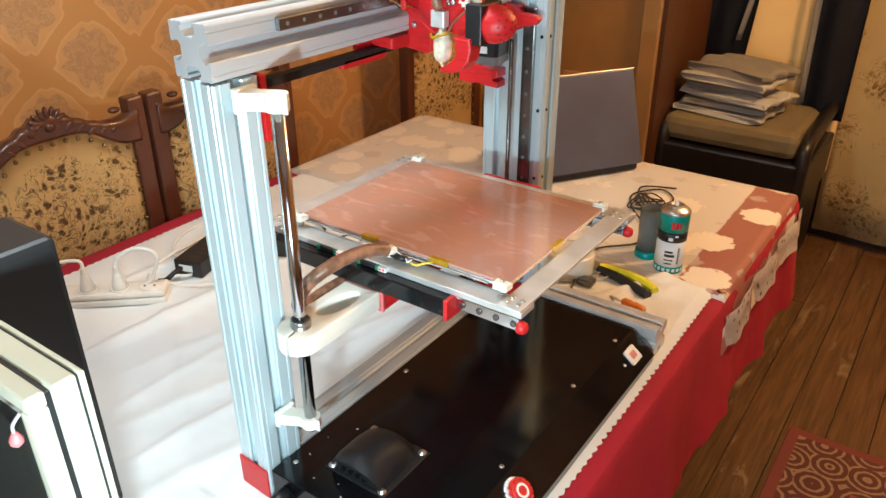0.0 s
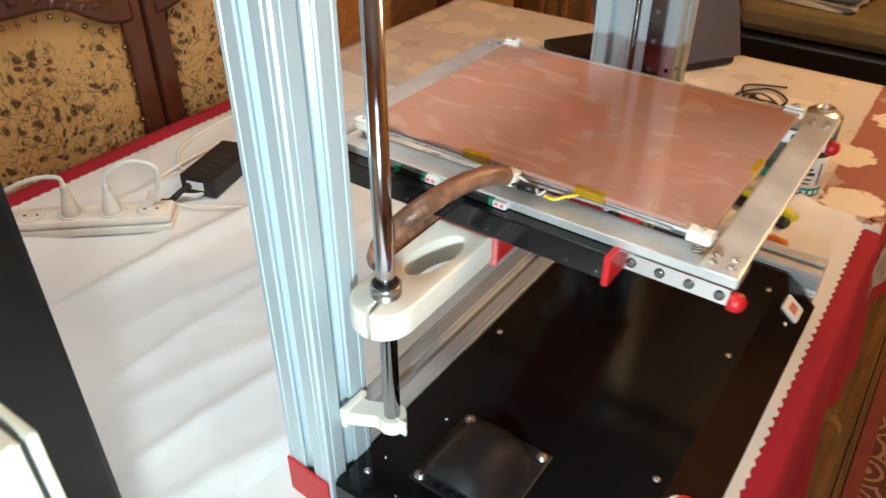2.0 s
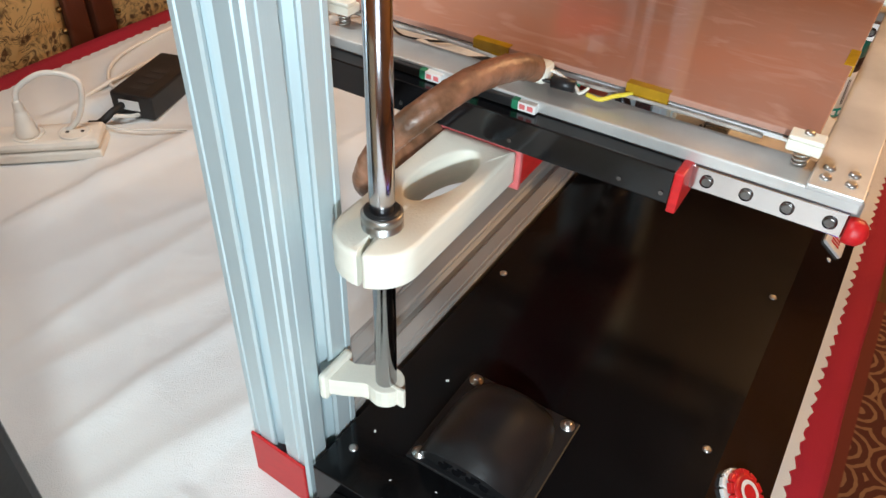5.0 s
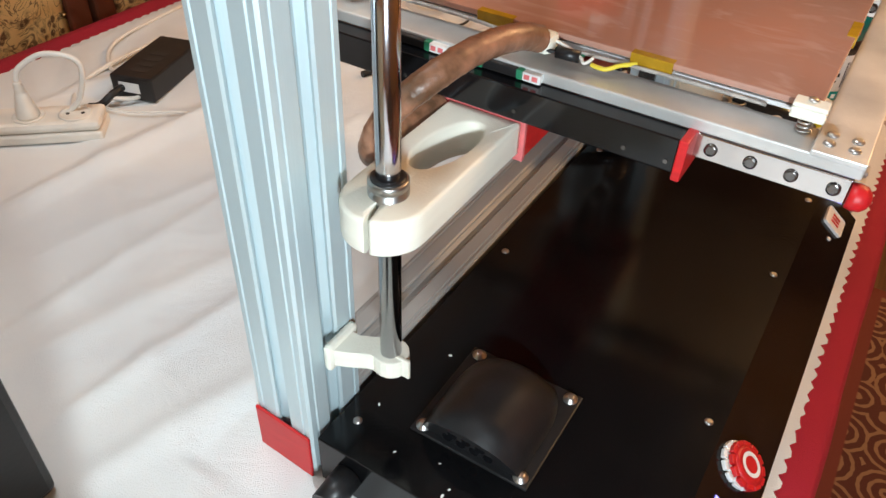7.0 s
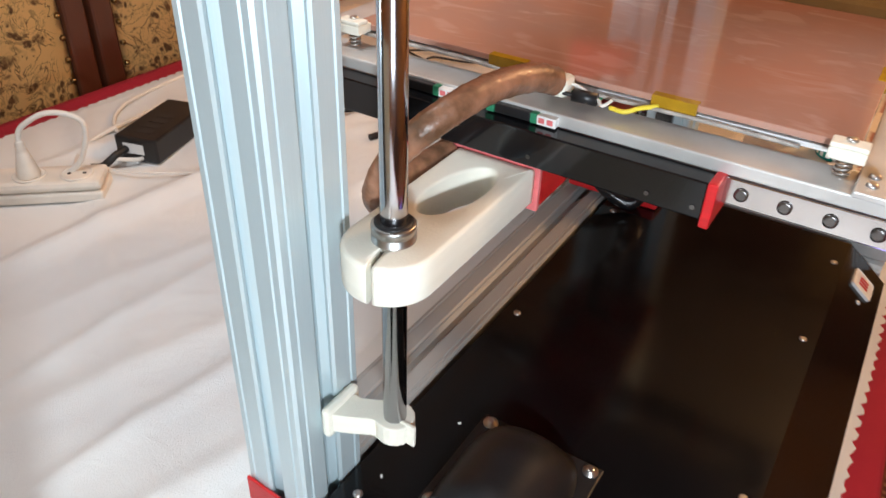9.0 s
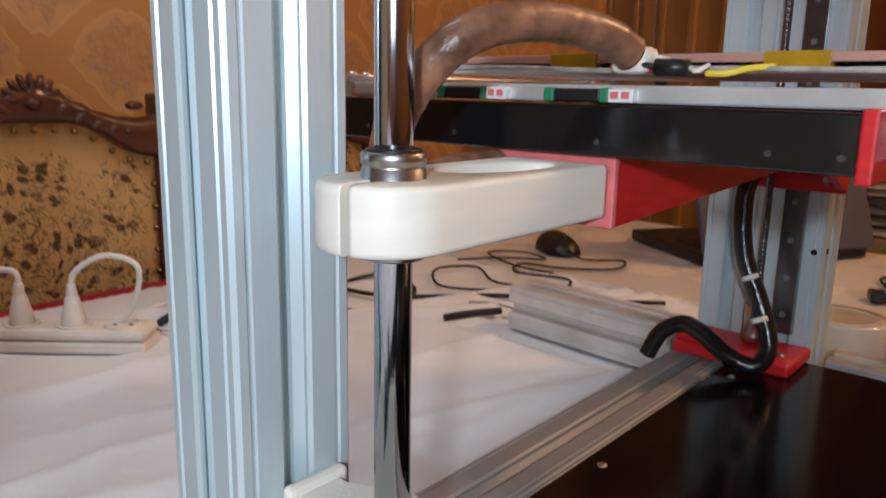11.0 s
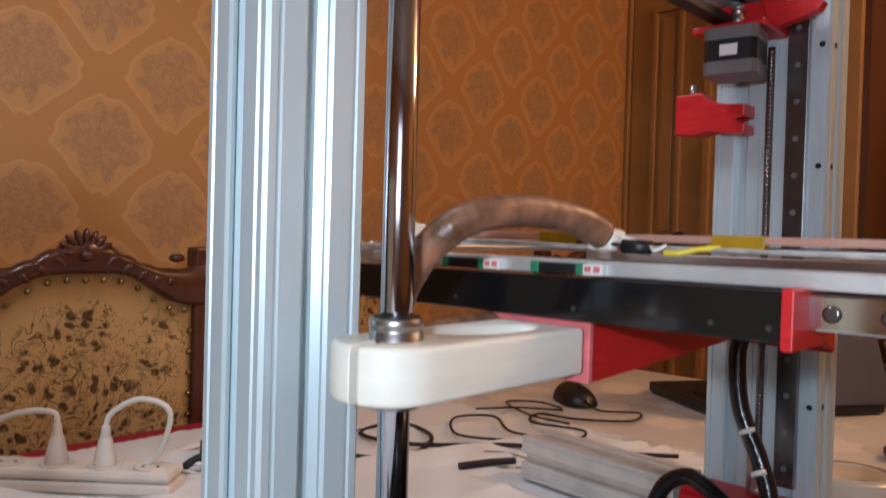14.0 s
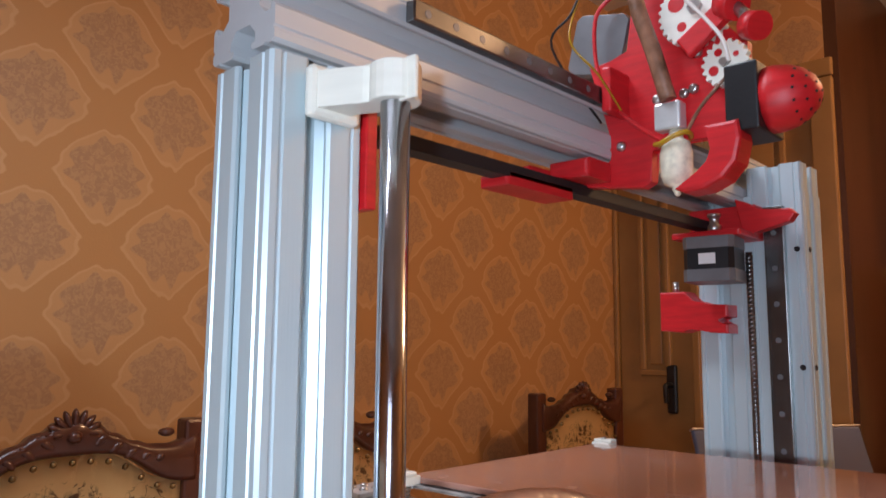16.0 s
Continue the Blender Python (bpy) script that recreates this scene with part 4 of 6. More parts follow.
def clamp(z, h):
    b = B()
    box(b, 0.0035, 0.018, z - 0.003, 0.011, 0.052, z + h, 0.003)
    pts = [(0.007, 0.020), (0.02, 0.026), (0.034, 0.033)]
    for i in range(13):
        a = radians(-130 + i * 20)
        pts.append((RX + 0.0135 * math.cos(a), RY + 0.0135 * math.sin(a)))
    pts += [(0.03, 0.05), (0.018, 0.044), (0.007, 0.046)]
    prism(b, pts, z + 0.002, z + h - 0.004, None, 0.001)
    box(b, RX + 0.006, RY - 0.004, z + 0.001, RX + 0.018, RY - 0.001, z + h - 0.003, 0.0008)
    return b


part("lower_clamp", clamp(0.122, 0.022), WHITE_PLA, prn, "white printed rod clamp")
part("upper_clamp", clamp(0.556, 0.026), WHITE_PLA, prn, "white printed rod clamp")
# ---- moving platform, at its usual height ----
ZB = 0.286
EYE = Vector((RX, RY - 0.003, 0))


def arm_mesh():
    """Long arm with a rounded eye at one end and an oval hole, its edges softened."""
    bm = B()
    n = 112
    R = 0.0285
    a0 = math.pi - 0.05
    line = [Vector((0.0735, 0.166, 0)), Vector((0.0445, 0.166, 0)), Vector((0.0145, 0.166, 0))]
    for i in range(41):
        a = a0 + (math.pi + 0.1) * i / 40
        line.append(EYE + R * Vector((math.cos(a), math.sin(a), 0)))
    line.append(line[0])
    seg = [(q - p).length for p, q in zip(line, line[1:])]
    total = sum(seg)
    outer = []
    for k in range(n):
        d = total * k / n
        i = 0
        while d > seg[i] and i < len(seg) - 1:
            d -= seg[i]
            i += 1
        outer.append(line[i].lerp(line[i + 1], d / seg[i]))
    mid = Vector((0.046, 0.113, 0))
    tilt = Matrix.Rotation(radians(-6), 3, "Z")

    def shrink(d):
        res = []
        for k in range(n):
            t = (outer[(k + 1) % n] - outer[k - 1]).normalized()
            res.append(outer[k] + Vector((-t.y, t.x, 0)) * d)
        return res

    def oval(d):
        res = []
        for p in outer:
            q = tilt.inverted() @ (p - mid)
            a = math.atan2(q.y / 0.036, q.x / 0.0155)
            res.append(mid + tilt @ Vector(((0.0155 + d) * math.cos(a), (0.036 + d) * math.sin(a), 0)))
        return res

    z0, z1 = ZB - 0.031, ZB - 0.004
    levels = [(oval(0), z0), (oval(0), z1 - 0.002), (oval(0.0006), z1 - 0.0006), (oval(0.002), z1)]
    for k in range(5):
        a = math.pi / 2 * k / 4
        levels.append((shrink(0.003 * (1 - math.sin(a))), z1 - 0.003 * (1 - math.cos(a))))
    for k in range(5):
        a = math.pi / 2 * k / 4
        levels.append((shrink(0.003 * (1 - math.cos(a))), z0 + 0.003 * (1 - math.sin(a))))
    loops = [[bm.verts.new((p.x, p.y, z)) for p in lp] for lp, z in levels]
    for a, c in zip(loops, loops[1:] + loops[:1]):
        for i in range(n):
            f = bm.faces.new((a[i], a[(i + 1) % n], c[(i + 1) % n], c[i]))
            f.smooth = True
    return bm


plat = part("platform_arm", arm_mesh(), WHITE_PLA, prn, "thick white printed arm with an oval hole and a split eye")
cut = mesh("slot_cutter", box(B(), 0.009, -0.0017, ZB - 0.04, 0.045, 0.0017, ZB + 0.01, 0, Matrix.Translation((EYE.x, EYE.y, 0)) @ Matrix.Rotation(radians(281), 4, "Z")), WHITE_PLA)
slot = plat.modifiers.new("slot", "BOOLEAN")
slot.object, slot.operation, slot.solver = cut, "DIFFERENCE", "EXACT"
bpy.context.view_layer.update()
split = bpy.data.meshes.new_from_object(plat.evaluated_get(bpy.context.evaluated_depsgraph_get()))
plat.modifiers.clear()
plat.data = split
bpy.data.objects.remove(cut)
b = B()
lathe(b, (RX, RY, ZB - 0.036), [(0.0125, 0), (0.013, 0.0006), (0.013, 0.0355), (0.0124, 0.036), (0.0124, 0.0375), (0.013, 0.038), (0.013, 0.0418), (0.0122, 0.0425), (0.0085, 0.0425)], 36)
part("linear_bearing", b, RING_STEEL, plat, "round steel linear bearing")
b = B()
lathe(b, (RX, RY, ZB + 0.0063), [(0.0112, 0), (0.0112, 0.0012), (0.0085, 0.0014)], 32)
part("bearing_seal", b, BLACK, plat)
part("arm_plate", box(B(), 0.004, 0.1662, ZB - 0.036, 0.077, 0.1705, ZB + 0.0008, 0.0008), PINK_EDGE, prn)
# red tapering support from the arm back to the lead-screw carriage
b = B()
pts = [((0.006, 0.171), -0.036, 0.0), ((0.075, 0.171), -0.036, 0.0), ((0.082, 0.50), -0.018, 0.0), ((-0.03, 0.50), -0.018, 0.0)]
lo = [b.verts.new((p[0], p[1], ZB + z)) for p, z, _ in pts]
hi = [b.verts.new((p[0], p[1], ZB - 0.001)) for p, z, _ in pts]
b.faces.new(lo[::-1])
b.faces.new(hi)
for i in range(4):
    b.faces.new((lo[i], lo[(i + 1) % 4], hi[(i + 1) % 4], hi[i]))
part("platform_support", b, RED_PLA, prn, "red printed tapering support")
b = B()
box(b, -0.035, 0.595, ZB - 0.058, 0.082, 0.603, ZB + 0.0, 0.002)
prism(b, [(0.5, -0.018), (0.596, -0.055), (0.596, -0.002), (0.5, -0.002)], 0.074, 0.082, Matrix.Translation((0, 0, ZB)) @ Matrix(((0, 0, 1, 0), (1, 0, 0, 0), (0, 1, 0, 0), (0, 0, 0, 1))))
prism(b, [(0.5, -0.018), (0.596, -0.055), (0.596, -0.002), (0.5, -0.002)], -0.035, -0.027, Matrix.Translation((0, 0, ZB)) @ Matrix(((0, 0, 1, 0), (1, 0, 0, 0), (0, 1, 0, 0), (0, 0, 0, 1))))
box(b, -0.035, 0.5, ZB - 0.012, 0.082, 0.596, ZB - 0.002, 0.001)
car = part("screw_carriage", b, RED_PLA, prn, "red printed carriage on the lead screw")
b = B()
for x, z in ((-0.02, -0.045), (0.065, -0.045), (0.0, -0.03), (0.05, -0.03)):
    lathe(b, (x, 0.5955, ZB + z), [(0.004, 0), (0.004, 0.002), (0.002, 0.003)], 12, (0, -1, 0))
part_each("carriage_screw", b, SCREW, car)
part("carriage_blocks", box(B(), -0.06, 0.53, ZB - 0.052, -0.036, 0.59, ZB - 0.035, 0.002), ALU_RAW, prn)
# black cover along the platform front, and its red end caps
b = box(B(), -0.125, 0.1595, ZB + 0.0, 0.184, 0.176, ZB + 0.0245, 0.001)
cov = part("front_cover", b, BLACK_GLOSS, prn, "long glossy black cover strip")
b = B()
for x in (-0.09, -0.02, 0.07, 0.15, 0.178):
    lathe(b, (x, 0.1597, ZB + 0.007), [(0.0016, 0), (0.0016, 0.0008)], 10, (0, -1, 0))
part_each("cover_screw", b, RAIL, cov)
part("cover_cap", box(B(), 0.184, 0.156, ZB - 0.003, 0.190, 0.200, ZB + 0.0262, 0.001), RED_PLA, prn, "thin red end cap")
part("cover_cap", box(B(), 0.184, 0.455, ZB - 0.003, 0.190, 0.500, ZB + 0.0262, 0.001), RED_PLA, prn, "thin red end cap")
part("rear_cover", box(B(), -0.125, 0.488, ZB + 0.0, 0.184, 0.500, ZB + 0.0245, 0.001), BLACK_GLOSS, prn)
for y0, y1 in ((0.1665, 0.178), (0.482, 0.4935)):
    r = part("slide_rail", box(B(), -0.13, y0 + 0.010, ZB + 0.006, 0.282, y1 + 0.006, ZB + 0.0235, 0.001), STEEL, prn, "bright steel slide rail")
    b = B()
    for i in range(4):
        x = 0.2 + i * 0.0245
        yy = y0 + 0.0098 if y0 < 0.3 else y0 + 0.010
        lathe(b, (x, yy, ZB + 0.0145), [(0.0042, 0), (0.0042, 0.0010), (0.0026, 0.0012)], 14, (0, -1, 0))
    part_each("rail_hole", b, RAIL, r)
    part("side_angle", box(B(), -0.135, y0 + 0.008, ZB + 0.0252, 0.285, y0 + 0.040, ZB + 0.034, 0.0012), ALU_RAW, prn, "bright aluminium side angle")
    part("rail_end_ball", lathe(B(), (0.282, y0 + 0.008, ZB + 0.015), [(0.0078, 0.0), (0.0085, 0.004), (0.0078, 0.0085), (0.005, 0.0115), (0.0015, 0.0128)], 20, (1, 0, 0)), RED_PLA, prn, "red ball-shaped end stop")
for x0, x1 in ((0.254, 0.285), (-0.150, -0.120)):
    bar = part("cross_bar", box(B(), x0, 0.170, ZB + 0.0345, x1, 0.512, ZB + 0.0385, 0.0008), ALU_RAW, prn, "flat brushed aluminium cross bar")
    b = B()
    for y in (0.182, 0.194, 0.482, 0.495):
        for x in (x0 + 0.008, x1 - 0.009):
            lathe(b, (x, y, ZB + 0.0384), [(0.0036, 0), (0.0034, 0.0012), (0.002, 0.0022)], 12)
    part_each("bar_screw", b, SCREW, bar)
for x0, x1 in ((-0.043, 0.008), (0.031, 0.083)):
    zt = ZB + 0.0325
    b = box(B(), x0 + 0.0062, 0.1700, ZB + 0.0256, x1 - 0.0195, 0.1760, zt - 0.0004, 0.0008)
    blk = part("slide_block", b, BLACK, prn, "dark linear slide block with green ends")
    b = box(B(), x0, 0.1694, ZB + 0.0254, x0 + 0.006, 0.1762, zt, 0.0008)
    box(b, x1 - 0.0193, 0.1694, ZB + 0.0254, x1 - 0.0145, 0.1762, zt, 0.0008)
    part_each("green_end", b, GREEN, blk)
    part("end_label", box(B(), x1 - 0.0143, 0.1692, ZB + 0.0256, x1 - 0.001, 0.1764, zt - 0.0004, 0.0005), LABEL_W, blk)
    b = box(B(), x1 - 0.0128, 0.1687, ZB + 0.0275, x1 - 0.0088, 0.1691, ZB + 0.0308)
    box(b, x1 - 0.0068, 0.1687, ZB + 0.0275, x1 - 0.0028, 0.1691, ZB + 0.0308)
    part_each("label_mark", b, PINK_EDGE, blk)

# heated plate
GX0, GX1, GY0, GY1 = -0.104, 0.250, 0.204, 0.476
b = box(B(), GX0 + 0.003, GY0 + 0.002, ZB + 0.0405, GX1 - 0.003, GY1 - 0.003, ZB + 0.0435)
part("insulation_board", b, WHITE_CLOTH, prn, "grubby white insulation under the plate")
b = box(B(), GX0, GY0, ZB + 0.0455, GX1, GY1, ZB + 0.0500, 0.0008)
plate_ob = part("build_plate", b, PLATE, prn, "glass build plate over stained copper sheet")
for x, y in ((0.245, 0.197), (0.243, 0.481), (-0.1, 0.197), (-0.098, 0.48)):
    s = 1 if y < 0.3 else -1
    b = B()
    box(b, x - 0.010, y - 0.008, ZB + 0.0445, x + 0.010, y + 0.008, ZB + 0.0515, 0.001)
    box(b, x - 0.010, y - 0.008 if s > 0 else y - 0.004, ZB + 0.0515, x + 0.010, y + 0.004 if s > 0 else y + 0.008, ZB + 0.0545, 0.001)
    cl = part("corner_clip", b, WHITE_PLA, prn, "white printed corner clip")
    b = B()
    lathe(b, (x, y, ZB + 0.0543), [(0.0032, 0), (0.003, 0.0015), (0.0012, 0.002)], 14)
    part("clip_screw", b, SCREW, cl)
    part("levelling_spring", tube(B(), [(x + 0.0042 * math.cos(a * 0.9), y + 0.0042 * math.sin(a * 0.9), ZB + 0.0335 + 0.011 * a / 28) for a in range(29)], 0.0008, 6, 2), SCREW, cl)
for x in (0.027, 0.144, 0.22):
    b = B()
    w = 0.016 if x < 0.2 else 0.0
    if w:
        box(b, x - w * 0.9, GY0 - 0.0012, ZB + 0.042, x + w * 0.9, GY0 + 0.006, ZB + 0.0505, 0.0003)
        part("yellow_tape", b, KAPTON, prn, "yellow heat-proof tape")
part("yellow_tape", box(B(), GX1 - 0.006, 0.32, ZB + 0.042, GX1 + 0.001, 0.35, ZB + 0.0506, 0.0003), KAPTON, prn, "yellow heat-proof tape")
b = tube(B(), [(GX0 + 0.01, GY0 - 0.002, ZB + 0.043), (-0.05, GY0 - 0.003, ZB + 0.0435), (0.0, GY0 - 0.002, ZB + 0.043), (0.05, GY0 - 0.004, ZB + 0.0415), (0.1, GY0 - 0.005, ZB + 0.0425), (0.16, GY0 - 0.002, ZB + 0.042), (0.22, GY0 - 0.001, ZB + 0.041)], 0.0014, 8)
part("edge_sleeve", b, FOIL, prn, "dull grey foil edge along the plate")
# hose and wiring
b = tube(B(), [(0.070, 0.186, ZB + 0.050), (0.066, 0.168, ZB + 0.057), (0.060, 0.143, ZB + 0.0605), (0.055, 0.120, ZB + 0.0605), (0.050, 0.098, ZB + 0.057), (0.041, 0.083, ZB + 0.048), (0.027, 0.077, ZB + 0.032), (0.016, 0.075, ZB + 0.013), (0.008, 0.079, ZB - 0.006), (0.004, 0.092, ZB - 0.016), (0.003, 0.112, ZB - 0.014), (0.004, 0.136, ZB - 0.011), (0.006, 0.165, ZB - 0.010)], 0.0090, 16, 10, (7, 0.05))
part("cable_hose", b, HOSE, prn, "brown ribbed cable hose")
part("hose_end", box(B(), 0.060, 0.184, ZB + 0.0395, 0.080, 0.201, ZB + 0.0530, 0.004), WHITE_PLA, prn)
for pts, m, r in (
    ([(0.062, 0.188, ZB + 0.046), (0.078, 0.186, ZB + 0.044), (0.084, 0.189, ZB + 0.043)], RUBBER, 0.0015),
    ([(0.064, 0.19, ZB + 0.047), (0.08, 0.194, ZB + 0.048), (0.098, 0.192, ZB + 0.043), (0.104, 0.188, ZB + 0.041), (0.108, 0.193, ZB + 0.044)], CORD, 0.0012),
    ([(0.062, 0.192, ZB + 0.045), (0.085, 0.196, ZB + 0.042), (0.1, 0.198, ZB + 0.041)], GREEN, 0.001),
    ([(0.108, 0.191, ZB + 0.040), (0.118, 0.190, ZB + 0.040), (0.126, 0.196, ZB + 0.0425), (0.135, 0.203, ZB + 0.0435)], YELLOW, 0.0016),
    ([(0.06, 0.186, ZB + 0.044), (0.075, 0.190, ZB + 0.041), (0.09, 0.193, ZB + 0.043)], RED_PLA, 0.0009),
):
    part("wire", tube(B(), pts, r, 8), m, prn)
part("wire_splice", rod(B(), (0.083, 0.189, ZB + 0.043), (0.099, 0.1915, ZB + 0.0425), 0.0042, n=14), BLACK, prn, "black shrink-wrapped splice")
# sleeved cable at the lead screw
b = tube(B(), [(0.012, 0.575, ZB - 0.03), (0.004, 0.560, ZB - 0.06), (0.010, 0.555, 0.17), (0.030, 0.552, 0.125), (0.045, 0.545, 0.085), (0.038, 0.53, 0.068), (0.015, 0.525, 0.074), (-0.012, 0.53, 0.088), (-0.035, 0.535, 0.092), (-0.055, 0.53, 0.08), (-0.066, 0.525, 0.055)], 0.0085, 14, 8)
part("sleeved_cable", b, SLEEVE, prn, "thick black sleeved cable")
b = B()
for p, q in (((0.0205, 0.545, 0.150), (0.0225, 0.5445, 0.146)), ((0.0345, 0.541, 0.112), (0.0365, 0.540, 0.108))):
    rod(b, p, q, 0.0078, n=14)
part_each("cable_band", b, LABEL_W, prn)

# ---- belt drive and print head ----
part("drive_belt", box(B(), -0.038, 0.075, 0.561, -0.022, 0.585, 0.571, 0.0006), RUBBER, prn, "black toothed belt under the beam")
b = B()
box(b, -0.03, 0.061, 0.510, 0.006, 0.069, 0.587, 0.001)
idl = part("belt_idler", b, RED_PLA, prn, "red belt idler bracket")
part("idler_wheel", rod(B(), (-0.037, 0.082, 0.570), (-0.021, 0.082, 0.570), 0.0095, n=24), BLACK, idl)
b = B()
box(b, -0.052, 0.550, 0.549, 0.022, 0.600, 0.556, 0.0015)
box(b, -0.052, 0.596, 0.549, 0.022, 0.619, 0.587, 0.0015)
prism(b, [(0.012, 0.551), (0.03, 0.556), (0.06, 0.563), (0.066, 0.571), (0.06, 0.577), (0.03, 0.577), (0.018, 0.587), (0.004, 0.593)], -0.6, -0.585, Matrix(((1, 0, 0, 0), (0, 0, -1, 0), (0, 1, 0, 0), (0, 0, 0, 1))), 0.002)
mb = part("motor_bracket", b, RED_PLA, prn, "red printed motor bracket")
b = B()
lathe(b, (-0.012, 0.57, 0.556), [(0.007, 0), (0.007, 0.008), (0.005, 0.009), (0.005, 0.016), (0.007, 0.017), (0.007, 0.02)], 20)
part("belt_pulley", b, SCREW, mb)


def motor(name, m):
    """A stepper motor, 42 mm square, its shaft along local +z, top at 0."""
    ch = 0.005
    h = 0.0262
    def oct(s):
        return [(-s + ch, -s), (s - ch, -s), (s, -s + ch), (s, s - ch), (s - ch, s), (-s + ch, s), (-s, s - ch), (-s, -s + ch)]
    body = part(name, prism(B(), oct(h - 0.0006), -0.034, -0.0125, m), BLACK, prn, "square black and grey stepper motor")
    part("motor_end", prism(B(), oct(h), -0.0125, 0.0, m, 0.0006), MOTOR_GREY, body)
    part("motor_end", prism(B(), oct(h), -0.047, -0.034, m, 0.0006), MOTOR_GREY, body)
    part("motor_label", box(B(), -0.009, -h - 0.0004, -0.029, 0.008, -h + 0.0008, -0.018, 0, m), LABEL_W, body)
    return body


motor("belt_motor", Matrix.Translation((-0.010, 0.562, 0.5485)) @ Matrix.Rotation(radians(8), 4, "Z"))
b = B()
prism(b, [(-0.088, 0.452), (-0.062, 0.450), (-0.05, 0.456), (-0.03, 0.450), (-0.010, 0.449), (-0.010, 0.459), (-0.022, 0.461), (-0.022, 0.466), (-0.010, 0.467), (-0.010, 0.480), (-0.03, 0.481), (-0.05, 0.484), (-0.058, 0.496), (-0.088, 0.496)], -0.619, -0.590, Matrix(((1, 0, 0, 0), (0, 0, -1, 0), (0, 1, 0, 0), (0, 0, 0, 1))), 0.002)
lb = part("limit_bracket", b, RED_PLA, prn, "red printed limit bracket")
part("limit_screw", rod(B(), (-0.074, 0.603, 0.495), (-0.074, 0.603, 0.508), 0.0035, n=12), SCREW, lb)

TOY = Matrix(((1, 0, 0, 0), (0, 0, -1, 0), (0, 1, 0, 0), (0, 0, 0, 1)))
HY = 0.335
b = B()
# carriage plate on the rail, then the extruder plate that stands out from it
box(b, 0.011, 0.305, 0.608, 0.020, 0.352, 0.645, 0.002)
prism(b, [(-0.018, 0.66), (0.0, 0.60), (0.003, 0.575), (-0.008, 0.566), (-0.03, 0.562), (-0.03, 0.556), (0.03, 0.548), (0.038, 0.552), (0.038, 0.578), (0.06, 0.582), (0.108, 0.578), (0.115, 0.60), (0.118, 0.648), (0.10, 0.668), (0.07, 0.672), (0.062, 0.69), (0.05, 0.722), (0.026, 0.726), (0.02, 0.665), (0.004, 0.66)], -HY - 0.012, -HY, TOY, 0.0015)
head = part("extruder_plate", b, RED_PLA, prn, "red printed extruder body")
b = B()
prism(b, [(-0.036, 0.558), (0.002, 0.556), (0.002, 0.572), (-0.036, 0.572)], -0.335, -0.298, TOY, 0.003)
prism(b, [(-0.05, 0.541), (-0.022, 0.541), (-0.022, 0.5505), (-0.05, 0.5505)], -0.315, -0.225, TOY, 0.003)
prism(b, [(-0.045, 0.5505), (-0.036, 0.5505), (-0.036, 0.566), (-0.045, 0.566)], -0.305, -0.27, TOY, 0.003)
part("belt_clip", b, RED_PLA, head, "red belt clip under the beam")
b = B()
outer = [(0.092, 0.582), (0.118, 0.582), (0.12, 0.568), (0.116, 0.552), (0.106, 0.541), (0.092, 0.535), (0.076, 0.534), (0.068, 0.538), (0.076, 0.541), (0.088, 0.545), (0.097, 0.553), (0.101, 0.563), (0.099, 0.573)]
prism(b, outer, -HY, -HY + 0.026, TOY, 0.003)
part("air_duct", b, RED_PLA, head, "curved red cooling duct")
b = B()
box(b, 0.048, HY - 0.014, 0.588, 0.070, HY - 0.001, 0.610, 0.002)
hs = part("heat_break_block", b, ALU_RAW, head, "bright aluminium heater block")
b = B()
lathe(b, (0.0625, HY - 0.006, 0.536), [(0.0015, 0), (0.004, 0.005), (0.0042, 0.007), (0.0095, 0.009), (0.0122, 0.016), (0.0125, 0.034), (0.0105, 0.042), (0.006, 0.045), (0.0045, 0.054)], 24)
part("hot_end", b, OFFWHITE, head, "off-white wrapped hot end")
b = B()
tube(b, [(0.048, HY - 0.012, 0.578), (0.056, HY - 0.019, 0.576), (0.066, HY - 0.019, 0.580), (0.075, HY - 0.013, 0.583), (0.07, HY + 0.003, 0.582), (0.055, HY + 0.003, 0.579), (0.048, HY - 0.012, 0.578)], 0.0022, 8)
part("yellow_tie", b, KAPTON, head)
b = box(B(), 0.108, HY - 0.022, 0.574, 0.132, HY + 0.028, 0.624, 0.0015)
fan = part("cooling_fan", b, BLACK, prn, "small black cooling fan with red dome")
b = B()
FC = Vector((0.132, HY + 0.003, 0.599))
lathe(b, FC, [(0.0245, 0), (0.0245, 0.006), (0.0225, 0.016), (0.0185, 0.024), (0.012, 0.031), (0.005, 0.0345), (0.0, 0.035)], 40, (1, 0, 0))
dome = part("fan_dome", b, RED_PLA, fan, "perforated red dome")
b = B()
for ring, (rr, xx, nrm) in enumerate(((0.0, 0.035, 0.0), (0.0075, 0.0335, 0.35), (0.0145, 0.0285, 0.75), (0.0198, 0.0215, 1.0))):
    cnt = (1, 6, 10, 14)[ring]
    for i in range(cnt):
        a = 2 * math.pi * i / cnt + ring * 0.3
        d = Vector((1, nrm * math.cos(a), nrm * math.sin(a))).normalized()
        c = FC + Vector((xx, rr * math.cos(a), rr * math.sin(a)))
        rod(b, c - d * 0.001, c + d * 0.0003, 0.0011, n=8)
part_each("dome_hole", b, RUBBER, fan)


